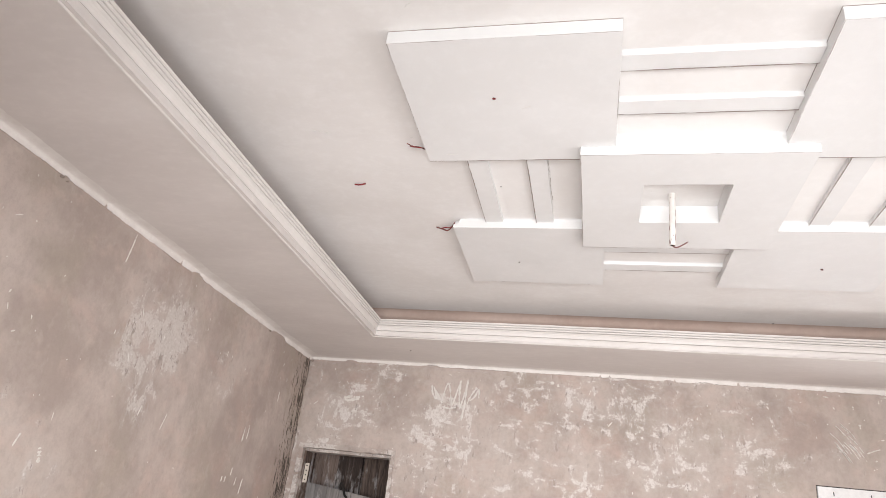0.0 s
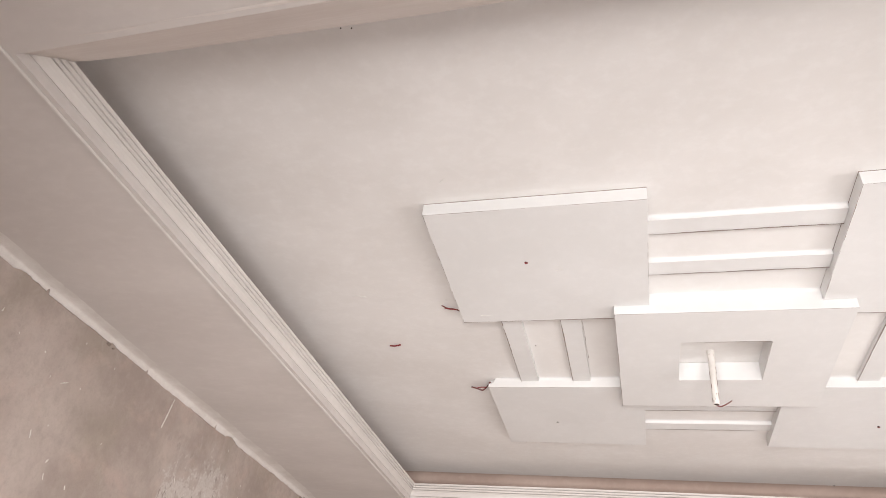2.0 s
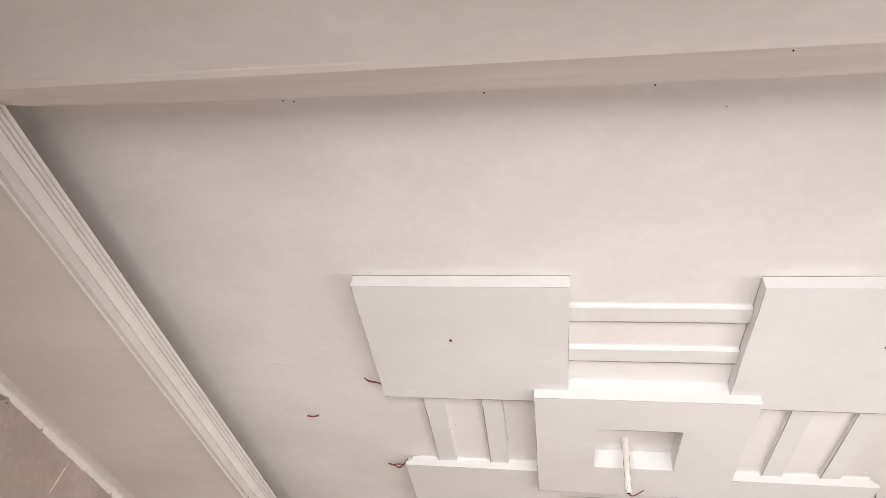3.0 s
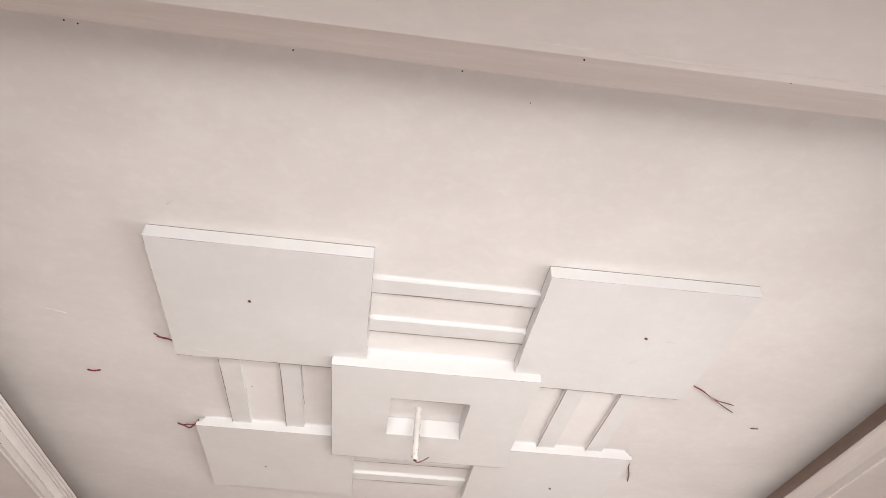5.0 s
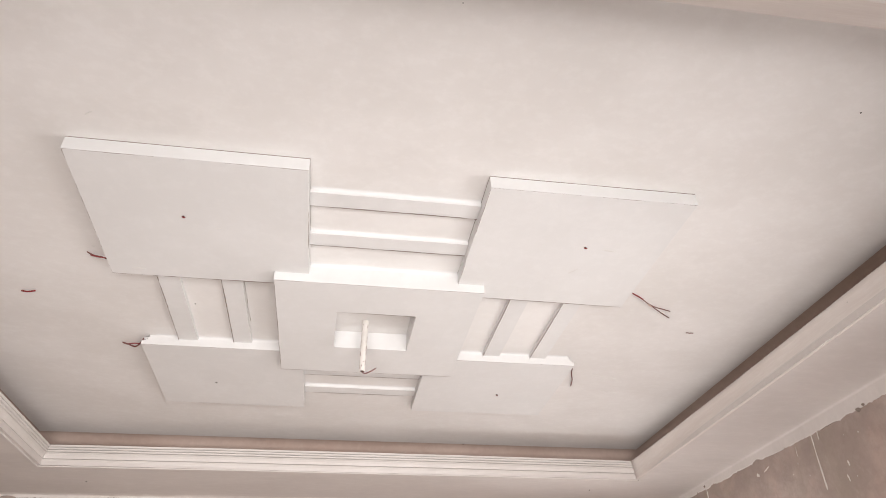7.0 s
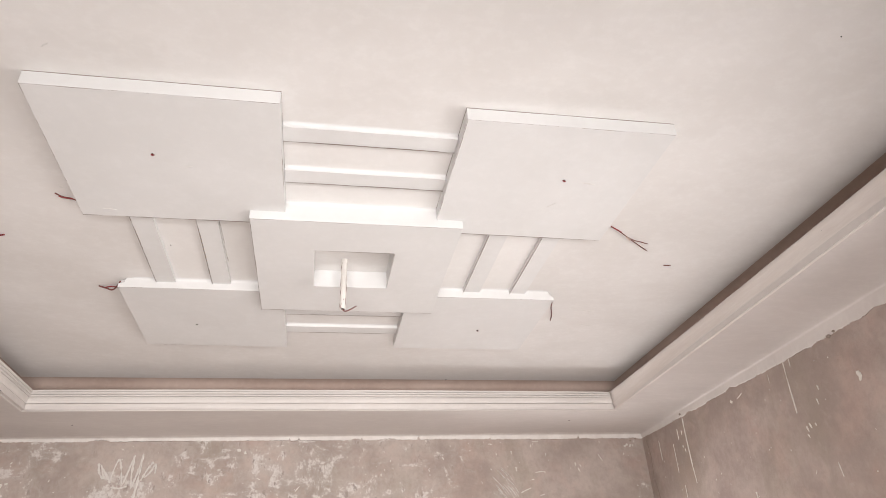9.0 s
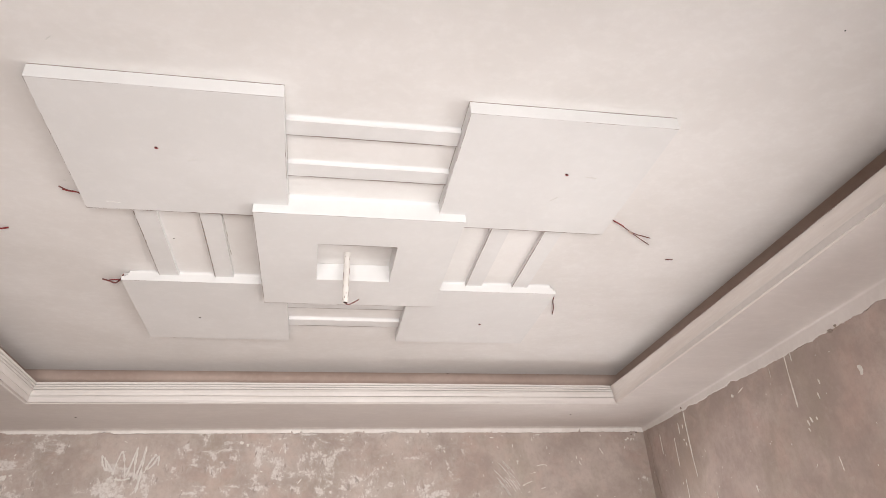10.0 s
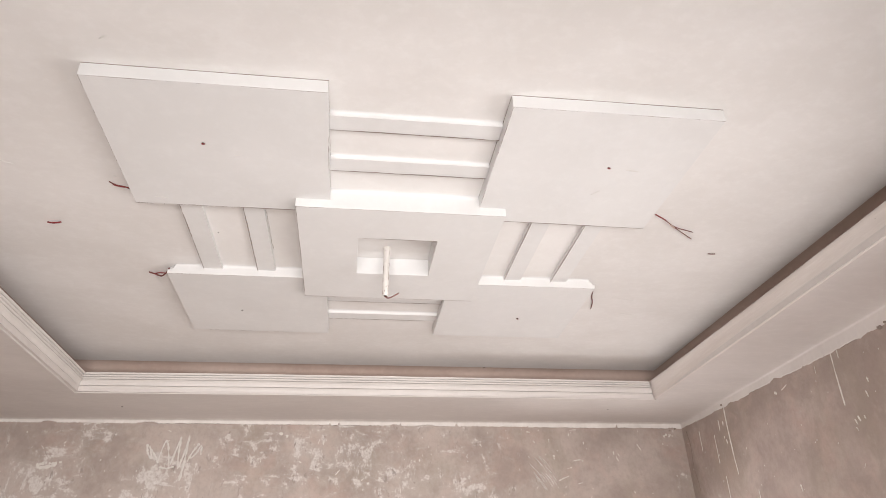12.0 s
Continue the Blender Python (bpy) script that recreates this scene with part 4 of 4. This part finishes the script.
for run, w in (([(2.537, 2.504), (2.580, 2.512), (2.612, 2.511), (2.615, 2.500)], 0.0060), ([(2.415, 2.364), (2.455, 2.382), (2.494, 2.396)], 0.0055), ([(2.486, 2.450), (2.527, 2.458)], 0.0045),
               ([(2.395, 2.548), (2.395, 2.518)], 0.0075), ([(3.063, 2.632), (3.090, 2.584)], 0.0055), ([(2.865, 2.577), (2.867, 2.550)], 0.0060), ([(2.885, 2.527), (2.896, 2.506)], 0.0065),
               ([(3.289, 2.688), (3.321, 2.709)], 0.0090), ([(3.332, 2.687), (3.352, 2.706)], 0.0075), ([(2.527, 2.714), (2.527, 2.692)], 0.0055), ([(2.638, 2.648), (2.639, 2.627)], 0.0050),
               ([(2.368, 2.666), (2.369, 2.643)], 0.0045), ([(2.195, 2.720), (2.226, 2.717)], 0.0060), ([(2.537, 2.734), (2.595, 2.738)], 0.0050), ([(2.455, 2.315), (2.468, 2.324)], 0.0060),
               ([(2.557, 2.341), (2.593, 2.350)], 0.0045), ([(0.372, 2.70), (0.400, 2.692)], 0.014), ([(0.428, 2.690), (0.430, 2.668)], 0.013), ([(0.262, 2.52), (0.262, 2.495)], 0.0055)):
    marks("lime_fleck", "far", [run], w, "small thick white lime fleck on the bare wall", LIME, -2.0)
marks("wall_crack", "right", [[(3.225, 2.72), (3.20, 2.60), (3.215, 2.45), (3.19, 2.30), (3.18, 2.0), (3.17, 1.6)]], 0.0014, "dark crack beside the corner of the bare wall", JOINT)
marks("lime_drip", "left", [[(0.985, 2.740), (0.978, 2.66), (0.968, 2.585)]], 0.006, "broken white lime drip down the bare wall")
marks("lime_drip", "left", [[(-0.180, 2.668), (-0.150, 2.52), (-0.118, 2.385)], [(-0.160, 2.640), (-0.143, 2.56), (-0.132, 2.500)]], 0.0055, "long white lime drip down the bare wall")
marks("lime_drip", "left", [[(-0.070, 2.612), (-0.066, 2.45), (-0.062, 2.290)], [(-0.052, 2.50), (-0.050, 2.40), (-0.054, 2.31)]], 0.0055, "long white lime drip down the bare wall")
marks("lime_dab", "left", [[(0.845, 1.69), (0.855, 1.66), (0.862, 1.63)]], 0.013, "oval white lime dab on the bare wall")


for run, w, label in (([(2.865, 2.400), (2.862, 2.330)], 0.0060, "upright white lime stroke on the bare wall"),
                      ([(2.490, 2.075), (2.484, 1.985)], 0.0065, "upright white lime stroke on the bare wall"),
                      ([(2.545, 2.085), (2.538, 2.010)], 0.0060, "upright white lime stroke on the bare wall"),
                      ([(2.446, 1.815), (2.440, 1.770)], 0.0055, "short white lime stroke on the bare wall"),
                      ([(2.605, 1.765), (2.590, 1.670)], 0.0065, "upright white lime stroke on the bare wall"),
                      ([(2.520, 1.765), (2.512, 1.715)], 0.0055, "short white lime stroke on the bare wall"),
                      ([(2.385, 1.755), (2.380, 1.722)], 0.0055, "short white lime stroke on the bare wall"),
                      ([(2.345, 1.752), (2.341, 1.722)], 0.0055, "short white lime stroke on the bare wall"),
                      ([(1.625, 1.985), (1.598, 1.900)], 0.0040, "slanting thin lime stroke on the bare wall"),
                      ([(1.402, 1.985), (1.388, 1.930)], 0.0045, "slanting thin lime stroke on the bare wall"),
                      ([(0.722, 1.725), (0.704, 1.672)], 0.0045, "slanting thin lime stroke on the bare wall")):
    marks("lime_stroke", "left", [run], w, label, LIME, -2.0)


def splashes(name, wall, count, a0, a1, z0, z1, seed, label):
    """Flecks thrown from the trowel: small flat drops, most of them long and upright."""
    rng = random.Random(seed)
    verts, faces = [], []
    for _ in range(count):
        a, z = rng.uniform(a0, a1), z0 + (z1 - z0) * rng.random() ** 0.7
        if noise.noise((a * 1.6, z * 1.6, seed)) < rng.uniform(-0.4, 0.25):
            continue
        if wall == "far" and (DOOR[0] - 0.02 < a < DOOR[1] + 0.02 and z < DOOR[3] + 0.02 or WINDOW[0] - 0.02 < a < WINDOW[1] + 0.02 and z < WINDOW[3] + 0.02):
            continue
        long = rng.choice((0.004, 0.004, 0.005, 0.006, 0.008, 0.012, 0.024)) * rng.uniform(0.7, 1.2)
        wide = rng.uniform(0.002, 0.0045)
        turn = rng.gauss(0.0, 0.45)
        at = len(verts)
        n = 6
        for k in range(n):
            t = 2 * math.pi * k / n
            u, v = wide * math.cos(t) * rng.uniform(0.7, 1.3), long * math.sin(t) * rng.uniform(0.8, 1.2)
            verts.append(on_wall(wall, a + u * math.cos(turn) - v * math.sin(turn), z + u * math.sin(turn) + v * math.cos(turn)))
        x, y, zz = on_wall(wall, a, z)
        verts.append((x + (0.0025 if wall == "left" else -0.0025 if wall == "right" else 0), y - (0.0025 if wall == "far" else 0), zz))
        faces += [(at + k, at + (k + 1) % n, at + n) for k in range(n)]
    me = bpy.data.meshes.new(name)
    me.from_pydata(verts, [], faces)
    me.materials.append(LIME)
    return tagged(new(name, me), label, "splashes", kind="stuff")


splashes("lime_splashes", "far", 230, XL, XR, 1.9, 2.74, 11, "small white lime flecks on the bare far wall")
splashes("lime_splashes", "left", 120, -0.4, 3.2, 1.3, 2.74, 12, "small white lime flecks on the bare side wall")
splashes("lime_splashes", "right", 75, 0.6, 3.25, 1.8, 2.72, 13, "small white lime flecks on the bare side wall")


def mortar_lump(x, y, z, r, seed):
    """A crumb of mortar stuck under the lime joint."""
    bm = bmesh.new()
    bmesh.ops.create_icosphere(bm, subdivisions=2, radius=r)
    for v in bm.verts:
        v.co *= 1 + 0.45 * noise.noise(v.co * 2.2 / r * 0.5 + Vector((seed, 0, 0))) + 0.25 * noise.noise(v.co * 2.5 / r + Vector((0, seed, 0)))
        v.co.z *= 0.75
    ob = finish("mortar_lump", bm, JOINT)
    ob.location = (x, y, z + 0.009)
    return tagged(ob, "small rough mortar lump stuck under the ceiling border", "mortar lump", "mortar lumps")


for n, (x, y, z, r) in enumerate(((XL + 0.006, 0.445, 2.742, 0.014), (XL + 0.006, 0.480, 2.738, 0.009), (XL + 0.006, 2.52, 2.742, 0.012), (XR - 0.006, 2.650, 2.748, 0.014),
                                  (XR - 0.006, 1.100, 2.695, 0.018), (XR - 0.006, 1.060, 2.705, 0.012), (3.395, YF - 0.006, 2.742, 0.012), (3.350, YF - 0.006, 2.725, 0.010), (XL + 0.020, YF - 0.010, 2.745, 0.016))):
    mortar_lump(x, y, z, 0.7 * r, n * 1.7)
